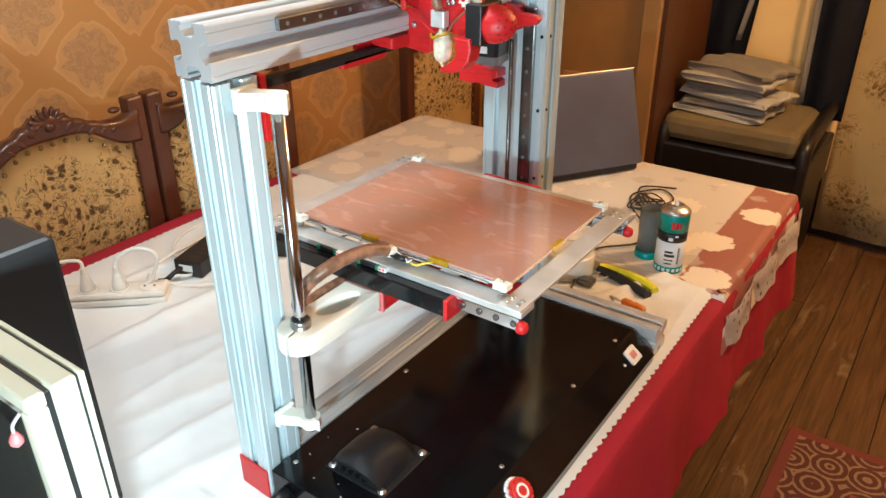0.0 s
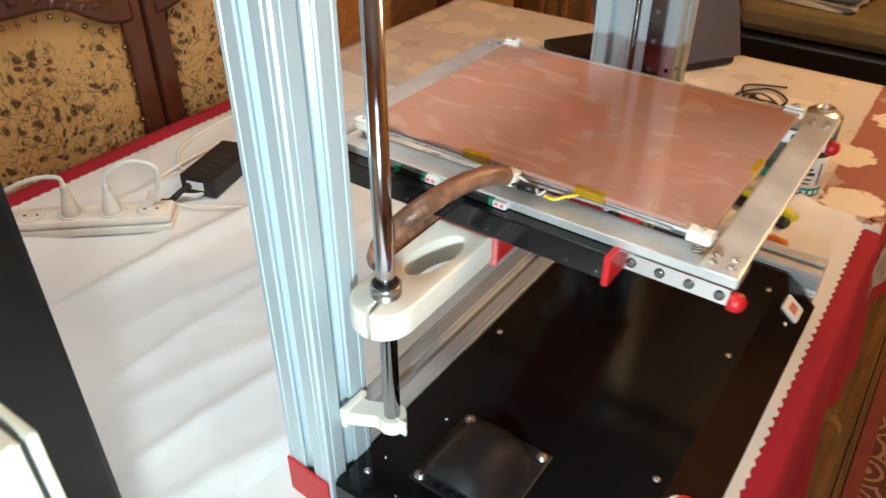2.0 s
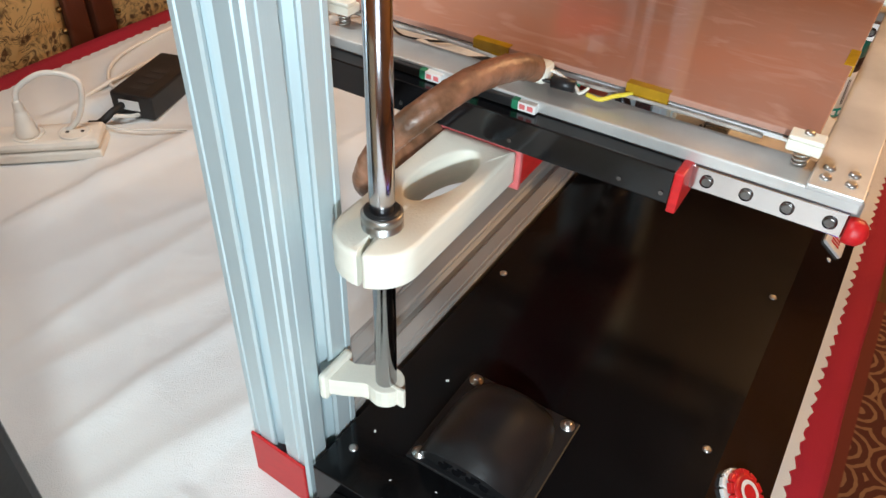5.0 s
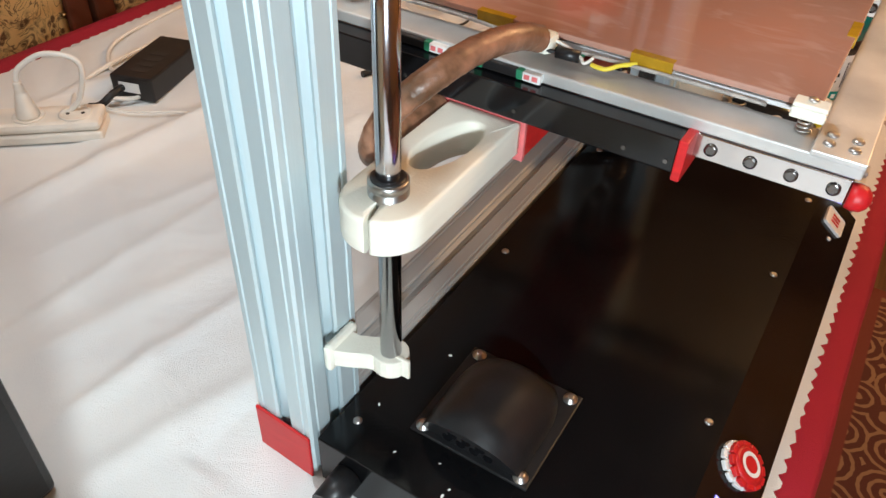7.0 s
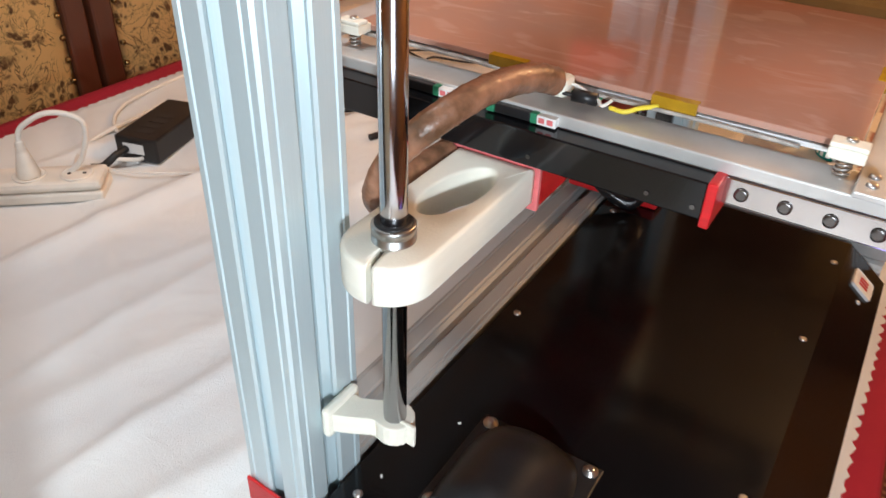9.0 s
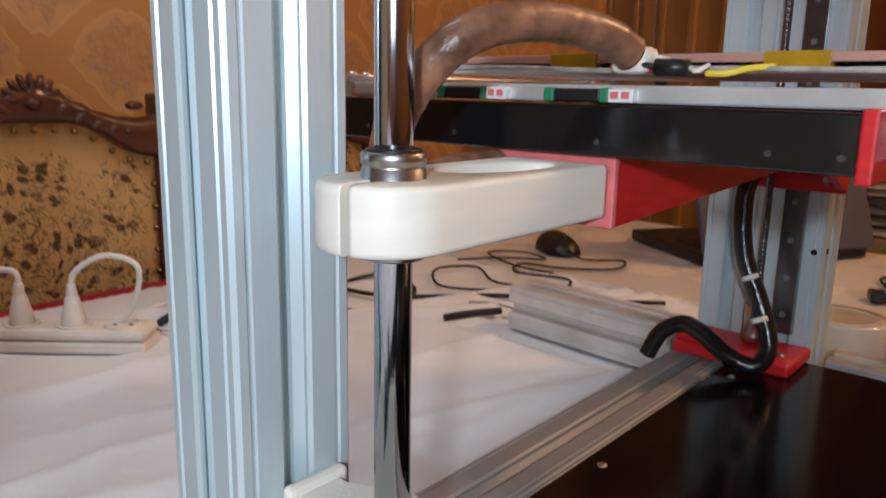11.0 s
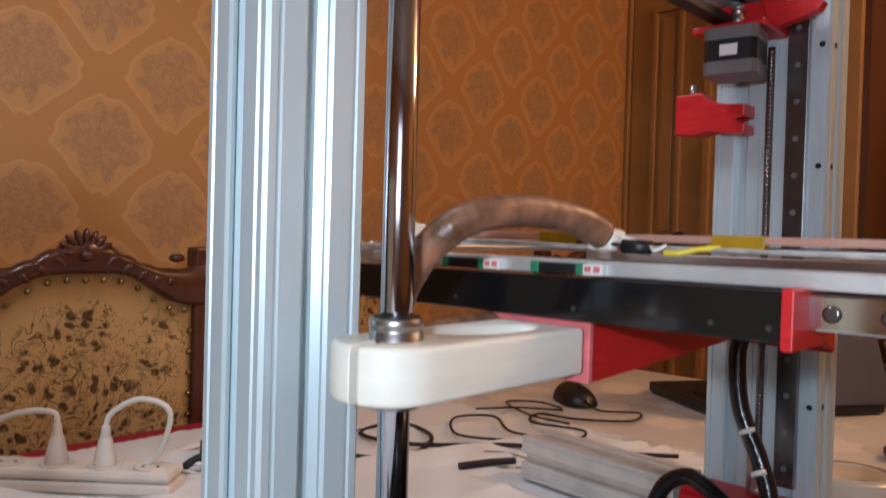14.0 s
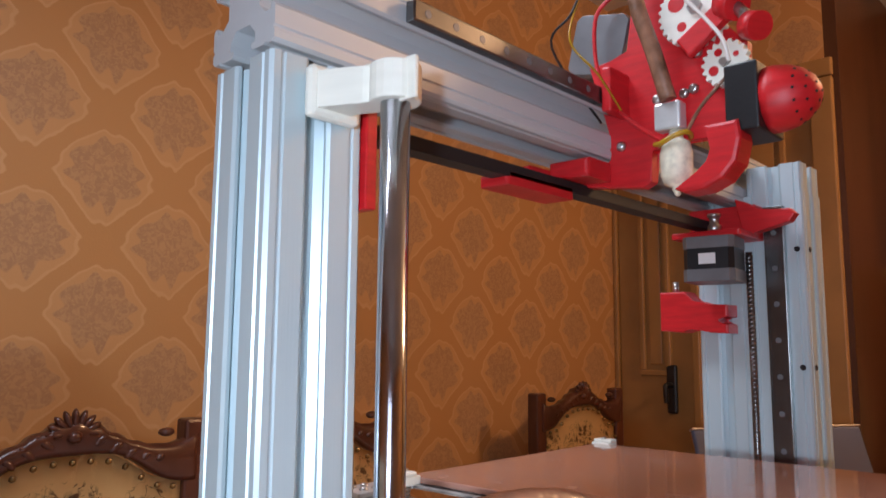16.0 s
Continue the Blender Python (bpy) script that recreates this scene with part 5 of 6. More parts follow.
def gear(c, r, teeth, holes, seed):
    b = B()
    n = teeth * 4
    pts = []
    for i in range(n):
        a = 2 * math.pi * i / n + seed
        pts.append((r + (0.0012 if i % 4 in (1, 2) else -0.0012)) * Vector((math.cos(a), math.sin(a))))
    prism(b, [(p.x, p.y) for p in pts], 0, 0.006, Matrix.Translation(c) @ Matrix(((1, 0, 0, 0), (0, 0, 1, 0), (0, 1, 0, 0), (0, 0, 0, 1))))
    g = part("drive_gear", b, WHITE_PLA, prn, "white printed gear")
    b = B()
    for i in range(holes):
        a = 2 * math.pi * i / holes + seed
        k = r * (0.13 + 0.05 * ((i * 7) % 3))
        rod(b, Vector(c) + Vector((0.58 * r * math.cos(a), -0.0004, 0.58 * r * math.sin(a))), Vector(c) + Vector((0.58 * r * math.cos(a), 0.003, 0.58 * r * math.sin(a))), k, n=14)
    part_each("gear_hole", b, RED_PLA, g)
    part("gear_hub", rod(B(), Vector(c) + Vector((0, -0.004, 0)), Vector(c) + Vector((0, 0.001, 0)), r * 0.2, n=6), SCREW, g)
    return g


gears = [gear((0.083, HY - 0.008, 0.682), 0.030, 30, 5, 0.2), gear((0.104, HY - 0.008, 0.632), 0.017, 18, 4, 0.5)]
b = B()
prism(b, [(0.070, 0.655), (0.080, 0.640), (0.112, 0.664), (0.124, 0.674), (0.118, 0.684), (0.104, 0.676)], -HY + 0.009, -HY + 0.018, TOY, 0.002)
rod(b, (0.108, HY - 0.014, 0.675), (0.12, HY - 0.02, 0.668), 0.0115, n=20)
rod(b, (0.126, HY - 0.016, 0.652), (0.136, HY - 0.022, 0.647), 0.0105, n=20)
part("tension_lever", b, RED_PLA, head, "red tension lever with two knobs")
part("lever_spring", rod(B(), (0.118, HY - 0.018, 0.668), (0.128, HY - 0.018, 0.655), 0.0045, n=14), SCREW, head)
b = B()
for x, z in ((0.045, 0.618), (0.068, 0.618), (0.076, 0.62), (0.012, 0.585), (0.07, 0.66), (0.095, 0.664), (0.08, 0.648)):
    lathe(b, (x, HY - 0.0002, z), [(0.0042, 0), (0.004, 0.002), (0.002, 0.0035)], 12, (0, -1, 0))
part_each("plate_screw", b, SCREW, head)
motor("extruder_motor", Matrix.Translation((-0.010, HY + 0.048, 0.694)) @ Matrix.Rotation(radians(14), 4, "Y") @ Matrix.Rotation(radians(-90), 4, "X"))
part("filament_tube", tube(B(), [(0.060, HY - 0.012, 0.612), (0.052, HY - 0.018, 0.65), (0.038, HY - 0.02, 0.70), (0.03, HY - 0.015, 0.76), (0.01, HY + 0.02, 0.80)], 0.0065, 14), HOSE, head, "brown filament tube")
for pts, m, r in (
    ([(0.054, HY - 0.012, 0.58), (0.036, HY - 0.016, 0.594), (0.018, HY - 0.016, 0.612), (0.006, HY - 0.014, 0.632), (-0.004, HY - 0.012, 0.66), (-0.004, HY - 0.01, 0.70), (0.012, HY - 0.006, 0.716)], RED_PLA, 0.0018),
    ([(0.074, HY - 0.012, 0.583), (0.088, HY - 0.018, 0.598), (0.102, HY - 0.02, 0.61), (0.11, HY - 0.018, 0.618)], HOSE, 0.0013),
    ([(0.05, HY - 0.012, 0.74), (0.07, HY - 0.016, 0.70), (0.096, HY - 0.018, 0.664), (0.108, HY - 0.02, 0.645), (0.112, HY - 0.02, 0.627)], CORD, 0.0016),
    ([(0.0, HY - 0.012, 0.605), (-0.005, 0.26, 0.652), (0.02, 0.25, 0.67), (0.01, 0.29, 0.72)], RUBBER, 0.001),
    ([(0.02, HY - 0.012, 0.61), (0.03, 0.27, 0.625), (0.018, 0.25, 0.65), (0.01, 0.28, 0.70)], KAPTON, 0.0009),
):
    part("wire", tube(B(), pts, r, 8), m, head)

for ob in (head, fan, *gears):
    ob.location.z += 0.014

# ---- things on the table ----
def placed(at, deg):
    return Matrix.Translation(at) @ Matrix.Rotation(radians(deg), 4, "Z")


# power strip with two plugs
PS = placed((-0.649, 0.194, 0.002), 42)
strip = thing("power_strip", "white power strip with two plugs on the sheet", "power strip", (-0.649, 0.194, 0.002))
body = part("strip_body", box(B(), -0.155, -0.026, 0.0, 0.098, 0.030, 0.0145, 0.004, PS), STRIP, strip)
part("strip_lid", box(B(), -0.154, -0.025, 0.0150, 0.097, 0.029, 0.029, 0.006, PS), STRIP, strip)
for sx in (-0.118, -0.056, 0.006, 0.064):
    b = B()
    lathe(b, PS @ Vector((sx, 0, 0.0285)), [(0.0205, 0), (0.0205, 0.0025), (0.018, 0.003), (0.017, 0.0012)], 28)
    soc = part("socket", b, STRIP, strip)
    b = B()
    for k in (-0.0095, 0.0095):
        rod(b, PS @ Vector((sx + k, 0, 0.0295)), PS @ Vector((sx + k, 0, 0.0303)), 0.0025, n=10)
    part_each("socket_hole", b, BLACK, soc)
for k, sx in enumerate((-0.056, 0.006)):
    b = B()
    lathe(b, PS @ Vector((sx, 0, 0.0295)), [(0.0145, 0), (0.0148, 0.003), (0.0125, 0.014), (0.0095, 0.026), (0.0078, 0.034), (0.0060, 0.036), (0.0070, 0.038), (0.0056, 0.0405), (0.0066, 0.043), (0.0050, 0.046), (0.0058, 0.048), (0.0045, 0.050)], 20)
    part("plug", b, STRIP, strip, "white round plug")
p0 = PS @ Vector((0.006, 0, 0.078))
single("extension_cable", tube(B(), [p0, p0 + Vector((0.004, 0.006, 0.018)), p0 + Vector((0.03, 0.03, 0.036)), p0 + Vector((0.058, 0.055, 0.022)), p0 + Vector((0.045, 0.05, -0.03)), p0 + Vector((0.02, 0.035, -0.058)), p0 + Vector((0.0, 0.06, -0.067)), p0 + Vector((-0.06, 0.13, -0.068)), p0 + Vector((-0.08, 0.28, -0.068))], 0.0036, 10), CORD, "white mains cord looping from a plug", "cord", "mains cords")
p0 = PS @ Vector((-0.056, 0, 0.078))
single("extension_cable", tube(B(), [p0, p0 + Vector((-0.006, -0.004, 0.016)), p0 + Vector((-0.04, -0.04, 0.012)), p0 + Vector((-0.1, -0.1, -0.03)), p0 + Vector((-0.13, -0.2, -0.066)), p0 + Vector((-0.13, -0.5, -0.066))], 0.0036, 10), CORD, "white mains cord running along the table", "cord", "mains cords")
single("extension_cable", tube(B(), [(-0.62, 0.30, 0.02), (-0.60, 0.335, 0.0125), (-0.64, 0.36, 0.0125), (-0.72, 0.38, 0.01), (-0.78, 0.45, 0.01), (-0.8, 0.6, 0.01)], 0.003, 10), CORD, "white mains cord lying on the sheet", "cord", "mains cords")

# power adapter
AD = placed((-0.627, 0.398, 0.006), 107)
ad = thing("power_adapter", "black power adapter with white label lying on the sheet", "adapter", (-0.627, 0.398, 0.006))
adb = part("adapter_body", box(B(), -0.068, -0.033, 0.0, 0.068, 0.033, 0.0365, 0.003, AD), BLACK, ad)
part("adapter_label", box(B(), -0.0688, -0.012, 0.012, -0.0678, 0.02, 0.027, 0, AD), LABEL_W, adb)
b = B()
for k in range(4):
    box(b, -0.05 + 0.018 * k, -0.014, 0.0363, -0.039 + 0.018 * k, 0.012, 0.0369, 0, AD)
part_each("label_text", b, GREY_DARK, adb)
part("adapter_cord", tube(B(), [AD @ Vector((-0.068, 0.016, 0.018)), AD @ Vector((-0.09, 0.018, 0.017)), AD @ Vector((-0.105, 0.03, 0.006)), AD @ Vector((-0.108, 0.045, 0.003))], 0.0055, 10), RUBBER, ad)
single("thin_white_cord", tube(B(), [AD @ Vector((-0.108, 0.045, 0.003)), (-0.63, 0.285, 0.0125), (-0.58, 0.30, 0.0125), (-0.52, 0.34, 0.0125), (-0.43, 0.40, 0.0125)], 0.0016, 8), CORD, "thin white lead lying on the sheet", "cord")

# loose extrusion
lp = prism(B(), slot_outline(0.06, 0.058, 1, 1), -0.105, 0.125, Matrix.Translation((-0.2, 0.637, 0.036)) @ Matrix.Rotation(radians(-5), 4, "Z") @ ALONG_X)
single("aluminium_offcut", lp, ALU_RAW, "offcut of slotted aluminium extrusion lying on the sheet", "extrusion")
single("dark_pencil", tube(B(), [(-0.385, 0.577, 0.0125), (-0.375, 0.600, 0.0135), (-0.365, 0.628, 0.013), (-0.35, 0.657, 0.0125)], 0.005, 10), RUBBER, "black heat-shrink stub lying on the sheet", "stub")
single("grey_lead", tube(B(), [(-0.33, 0.632, 0.0125), (-0.315, 0.65, 0.012), (-0.33, 0.675, 0.0125), (-0.38, 0.68, 0.0125), (-0.41, 0.66, 0.0125)], 0.0013, 8), GREY_CLOTH, "thin grey lead lying on the sheet", "cord")

# mouse and its cord
ms = thing("computer_mouse", "black computer mouse on the oilcloth", "mouse", (-0.525, 1.075, 0.009))
b = B()
rows = []
MS = placed((-0.525, 1.075, 0.009), -35)
for j in range(13):
    s = -1 + 2 * j / 12
    w = 0.036 * math.sqrt(max(0.0, 1 - abs(s) ** 3.2)) + 0.0003
    h = 0.036 * math.sqrt(max(0.0, 1 - abs(s) ** 2.6)) * (1 - 0.15 * s) + 0.0003
    rows.append([MS @ Vector((0.062 * s, w * math.cos(math.pi * i / 14), h * math.sin(math.pi * i / 14))) for i in range(15)])
loft(b, rows)
part("mouse_shell", b, BLACK, ms)
b = B()
rod(b, MS @ Vector((0.028, -0.003, 0.031)), MS @ Vector((0.028, 0.003, 0.031)), 0.005, n=14)
part("scroll_wheel", b, RUBBER, ms)
single("mouse_cord", tube(B(), [MS @ Vector((0.054, 0, 0.0125)), (-0.44, 1.03, 0.0125), (-0.38, 1.07, 0.0125), (-0.36, 1.0, 0.0125), (-0.43, 0.94, 0.0125), (-0.50, 0.92, 0.0125), (-0.47, 0.86, 0.0125), (-0.38, 0.88, 0.0125), (-0.36, 0.82, 0.0125), (-0.45, 0.78, 0.0125), (-0.54, 0.84, 0.0125), (-0.58, 0.78, 0.0125), (-0.5, 0.7, 0.0125), (-0.42, 0.74, 0.0125)], 0.0022, 8), RUBBER, "thin black mouse cord in loose loops", "cord", "black leads")
single("black_lead", tube(B(), [(-0.62, 0.60, 0.0125), (-0.6, 0.52, 0.0125), (-0.52, 0.5, 0.0125), (-0.47, 0.56, 0.0125), (-0.52, 0.66, 0.0125), (-0.62, 0.68, 0.0125), (-0.6, 0.58, 0.015), (-0.5, 0.6, 0.015), (-0.4, 0.72, 0.0125), (-0.3, 0.78, 0.0125), (-0.2, 0.86, 0.0125)], 0.0034, 8), RUBBER, "thick black lead in loops on the sheet", "cord", "black leads")
single("black_lead", tube(B(), [(-0.6, 0.86, 0.0125), (-0.55, 0.92, 0.015), (-0.49, 0.98, 0.0125), (-0.56, 1.0, 0.0125), (-0.6, 0.95, 0.0125), (-0.5, 0.9, 0.012), (-0.42, 0.9, 0.0125)], 0.002, 8), RUBBER, "thin black lead looped on the oilcloth", "cord", "black leads")
single("black_lead", tube(B(), [(0.09, 0.74, 0.0125), (0.05, 0.92, 0.0125), (0.12, 1.02, 0.0125), (0.09, 1.12, 0.0125), (0.03, 1.2, 0.012), (0.0, 1.28, 0.012), (0.05, 1.35, 0.012), (0.1, 1.3, 0.012), (0.06, 1.22, 0.014), (0.0, 1.33, 0.014), (0.08, 1.38, 0.012)], 0.0024, 8), RUBBER, "black lead coiled on the oilcloth", "cord", "black leads")
single("cable_knot", tube(B(), [(0.05 + 0.035 * math.cos(a * 2.1) + 0.01 * math.sin(a * 5), 1.24 + 0.05 * math.sin(a * 1.7) + 0.012 * math.cos(a * 4), 0.012 + 0.004 * (a % 3)) for a in range(18)], 0.002, 8), RUBBER, "small tangle of thin black wire", "cord")
single("lead_plug", box(B(), -0.012, -0.02, 0.008, 0.012, 0.02, 0.024, 0.004, placed((0.025, 1.12, 0.0), 20)), BLACK, "small black inline switch on the lead", "switch")

# laptop
LP = placed((-0.165, 1.307, 0.009), 57)
lt = thing("laptop", "open black laptop with blue-grey lid on the oilcloth", "laptop", (-0.175, 1.32, 0.009))
part("laptop_base", box(B(), -0.185, 0.0, 0.0, 0.185, 0.255, 0.022, 0.005, LP), BLACK, lt)
b = B()
for r in range(5):
    for k in range(13):
        box(b, -0.155 + k * 0.024, 0.03 + r * 0.021, 0.0218, -0.135 + k * 0.024, 0.047 + r * 0.021, 0.0245, 0.0006, LP)
part_each("key", b, BLACK, lt)
lid_m = LP @ Matrix.Translation((0, 0, 0.018)) @ Matrix.Rotation(radians(-20), 4, "X")
lid = part("laptop_lid", box(B(), -0.190, -0.014, 0.0, 0.190, -0.003, 0.262, 0.004, lid_m), LID, lt, "plain blue-grey lid")
part("laptop_screen", box(B(), -0.172, -0.0032, 0.02, 0.172, -0.0018, 0.250, 0, lid_m), BLACK_GLOSS, lid)
part("lid_edge", box(B(), -0.191, -0.0155, 0.2605, 0.191, -0.002, 0.2645, 0.001, lid_m), SCREW, lid)

# roll of clear tape standing flat
tr = thing("tape_roll", "roll of clear packing tape lying flat", "tape roll", (0.045, 0.822, 0.007))
b = B()
lathe(b, (0.045, 0.822, 0.0065), [(0.039, 0), (0.052, 0.0), (0.0525, 0.002), (0.0525, 0.046), (0.052, 0.048), (0.0392, 0.048)], 48)
part("tape_coil", b, TAPE, tr)
b = B()
rows = [[(0.045 + 0.0385 * math.cos(2 * math.pi * i / 40), 0.822 + 0.0385 * math.sin(2 * math.pi * i / 40), z) for i in range(41)] for z in (0.0065, 0.0552)]
loft(b, rows)
part("card_core", b, LABEL_W, tr, "pale cardboard core")
b = B()
for q in range(4):
    for k, w in enumerate((0.16, 0.05, 0.10, 0.07)):
        a0 = q * math.pi / 2 + 0.2 * k
        rows = [[(0.045 + 0.0380 * math.cos(a0 + w * i / 4), 0.822 + 0.0380 * math.sin(a0 + w * i / 4), z) for i in range(5)] for z in (0.026, 0.036)]
        loft(b, rows)
part_each("printed_bar", b, GREY_DARK, tr)

# spray can
sc = thing("spray_can", "teal and white aerosol can without its cap", "aerosol can", (0.215, 0.955, 0.007))
CX, CY = 0.215, 0.955
b = B()
lathe(b, (CX, CY, 0.007), [(0.0285, 0), (0.0305, 0.002), (0.0305, 0.016)], 40)
part("can_base_band", b, TEAL, sc)
b = B()
lathe(b, (CX, CY, 0.023), [(0.0304, 0), (0.0304, 0.058)], 40)
wrap = part("can_label", b, LABEL_W, sc)
b = B()
lathe(b, (CX, CY, 0.081), [(0.0305, 0), (0.0305, 0.022)], 40)
part("can_black_band", b, BLACK, sc)
b = B()
lathe(b, (CX, CY, 0.103), [(0.0305, 0), (0.0305, 0.036), (0.0295, 0.038)], 40)
part("can_top_band", b, TEAL, sc)
b = B()
lathe(b, (CX, CY, 0.141), [(0.0298, 0), (0.031, 0.001), (0.031, 0.004), (0.027, 0.008), (0.018, 0.013), (0.0165, 0.0135), (0.017, 0.016), (0.0145, 0.0175), (0.011, 0.013), (0.005, 0.013)], 40)
part("can_dome", b, SCREW, sc, "bright metal top")
part("valve", lathe(B(), (CX, CY, 0.154), [(0.0045, 0), (0.0045, 0.006), (0.0025, 0.007), (0.0025, 0.013)], 16), LABEL_W, sc)
b = B()
FACE = math.atan2(-0.505 - CY, 0.646 - CX)


def on_can(b, a, w, z0, z1, r=0.0309):
    rows = [[(CX + r * math.cos(FACE + a + w * i / 5), CY + r * math.sin(FACE + a + w * i / 5), z) for i in range(6)] for z in (z0, z1)]
    loft(b, rows)


for a, w, z0, z1 in ((-0.2, 0.30, 0.085, 0.092), (0.2, 0.25, 0.094, 0.098)):
    on_can(b, a, w, z0, z1)
part_each("label_text", b, LABEL_W, sc)
b = B()
for a, w, z0, z1 in ((-0.35, 0.55, 0.056, 0.061), (-0.35, 0.7, 0.047, 0.053), (-0.35, 0.62, 0.038, 0.041), (-0.3, 0.5, 0.030, 0.033), (0.55, 0.06, 0.03, 0.07), (0.65, 0.04, 0.03, 0.07)):
    on_can(b, a, w, z0, z1, 0.0307)
part_each("label_text", b, GREY_DARK, sc)
b = B()
for k in range(9):
    on_can(b, -1.4 + 0.34 * k, 0.2, 0.012, 0.019)
part_each("base_square", b, LABEL_W, sc)
b = B()
on_can(b, -0.12, 0.22, 0.112, 0.128)
on_can(b, 0.16, 0.2, 0.112, 0.128)
on_can(b, 0.42, 0.14, 0.112, 0.128)
part_each("label_mark", b, RED_PLA, sc)

bt = thing("clear_bottle", "clear plastic cup with teal base behind the can", "cup", (0.155, 0.985, 0.007))
part("cup_wall", lathe(B(), (0.155, 0.985, 0.022), [(0.024, 0), (0.025, 0.1), (0.0245, 0.1), (0.0235, 0.002)], 28), GLASSY, bt)
part("cup_base", lathe(B(), (0.155, 0.985, 0.007), [(0.026, 0), (0.027, 0.003), (0.026, 0.016)], 28), TEAL, bt)
part("cup_filling", lathe(B(), (0.155, 0.985, 0.024), [(0.02, 0), (0.02, 0.02), (0.012, 0.03)], 20), BLACK, bt)

# pliers, screwdriver, scissors and clip
pl = thing("cutting_pliers", "yellow and black handled pliers lying on the sheet", "pliers", (0.19, 0.83, 0.009))
part("upper_handle", tube(B(), [(0.10, 0.862, 0.014), (0.135, 0.862, 0.016), (0.175, 0.855, 0.018), (0.21, 0.845, 0.017), (0.235, 0.83, 0.014)], 0.0095, 12), YEL_PL, pl, "yellow rubber handle")
part("lower_handle", tube(B(), [(0.10, 0.853, 0.012), (0.14, 0.842, 0.014), (0.18, 0.826, 0.015), (0.23, 0.806, 0.014)], 0.0095, 12), BLACK, pl, "black rubber handle")
part("plier_jaw", prism(B(), [(0.045, 0.868), (0.06, 0.857), (0.1, 0.848), (0.108, 0.858), (0.1, 0.87), (0.07, 0.876)], 0.008, 0.02, None, 0.002), SCREW, pl)
sd = thing("screwdriver", "small screwdriver with clear orange handle", "screwdriver", (0.2, 0.755, 0.01))
part("handle", lathe(B(), (0.247, 0.742, 0.016), [(0.006, 0), (0.0095, 0.004), (0.0095, 0.022), (0.0075, 0.028), (0.009, 0.034), (0.0085, 0.048), (0.005, 0.052)], 16, (-0.97, 0.24, 0)), ORANGE, sd)
part("shank", rod(B(), (0.197, 0.754, 0.015), (0.165, 0.762, 0.0125), 0.0025, n=10), SCREW, sd)
si = thing("scissors", "small steel clip with ring handles on the sheet", "clip", (0.1, 0.81, 0.008))
b = B()
for cx, cy in ((0.118, 0.835), (0.098, 0.828)):
    tube(b, [(cx + 0.012 * math.cos(a * 0.7), cy + 0.012 * math.sin(a * 0.7), 0.012) for a in range(10)], 0.0022, 8, 3)
part_each("ring_handle", b, SCREW, si)
part("clip_body", box(B(), 0.083, 0.778, 0.006, 0.118, 0.802, 0.02, 0.003), RAIL, si)

# ---- dark tower and pale monitor at the near end ----
tw = thing("computer_case", "tall charcoal computer case standing on the sheet", "computer case", (-0.25, -0.24, 0.006))
part("case_shell", box(B(), -0.262, -0.35, 0.012, -0.155, -0.125, 0.42, 0.008), GREY_DARK, tw)
part("front_panel", box(B(), -0.264, -0.368, 0.010, -0.153, -0.3505, 0.422, 0.006), BLACK, tw)
part("case_foot", box(B(), -0.252, -0.34, 0.006, -0.165, -0.14, 0.0125), RUBBER, tw)
mo = thing("monitor", "cream framed monitor with dark glass screen", "monitor", (0.03, -0.42, 0.006))
MM = Matrix.Translation((0.086, -0.300, -0.009)) @ Matrix.Rotation(radians(-90), 4, "Z")
part("monitor_stand", box(B(), -0.05, -0.22, 0.015, -0.005, -0.06, 0.064, 0.008, MM), CREAM, mo)
b = B()
W = 0.015
for q in ((-0.27, 0.06, 0.0, 0.06 + W), (-0.27, 0.416 - W, 0.0, 0.416), (-W, 0.06 + W, 0.0, 0.416 - W), (-0.27, 0.06 + W, -0.27 + W, 0.416 - W)):
    box(b, -0.022, q[0], q[1], -0.004, q[2], q[3], 0.003, MM)
part("bezel", b, CREAM, mo)
b = B()
V = 0.03
for q in ((-0.27 + W, 0.06 + W, -W, 0.06 + V), (-0.27 + W, 0.416 - V, -W, 0.416 - W), (-V, 0.06 + V, -W, 0.416 - V), (-0.27 + W, 0.06 + V, -0.27 + V, 0.416 - V)):
    box(b, -0.020, q[0], q[1], -0.009, q[2], q[3], 0.001, MM)
part("inner_bezel", b, BEZEL_GREY, mo, "grey-green inner screen surround")
part("bezel_gap", box(B(), -0.028, -0.266, 0.064, -0.0215, -0.004, 0.412, 0.001, MM), BLACK, mo)
part("housing", box(B(), -0.050, -0.270, 0.060, -0.0275, 0.0, 0.416, 0.003, MM), CREAM, mo)
part("back_groove", box(B(), -0.053, -0.267, 0.063, -0.0495, -0.003, 0.413, 0.001, MM), GREY_DARK, mo)
part("back_shell", box(B(), -0.058, -0.270, 0.060, -0.0525, 0.0, 0.416, 0.002, MM), CREAM, mo)
part("screen", box(B(), -0.020, -0.27 + V, 0.06 + V, -0.0125, -V, 0.416 - V, 0, MM), SCREEN, mo)
charm = thing("hanging_charm", "small pink bead charm hanging at the screen corner", "charm", MM @ Vector((0.002, -0.018, 0.372)))
part("bead", lathe(B(), MM @ Vector((0.004, -0.018, 0.366)), [(0.0015, 0), (0.0055, 0.004), (0.006, 0.008), (0.003, 0.014), (0.001, 0.016)], 16), PINK_EDGE, charm)
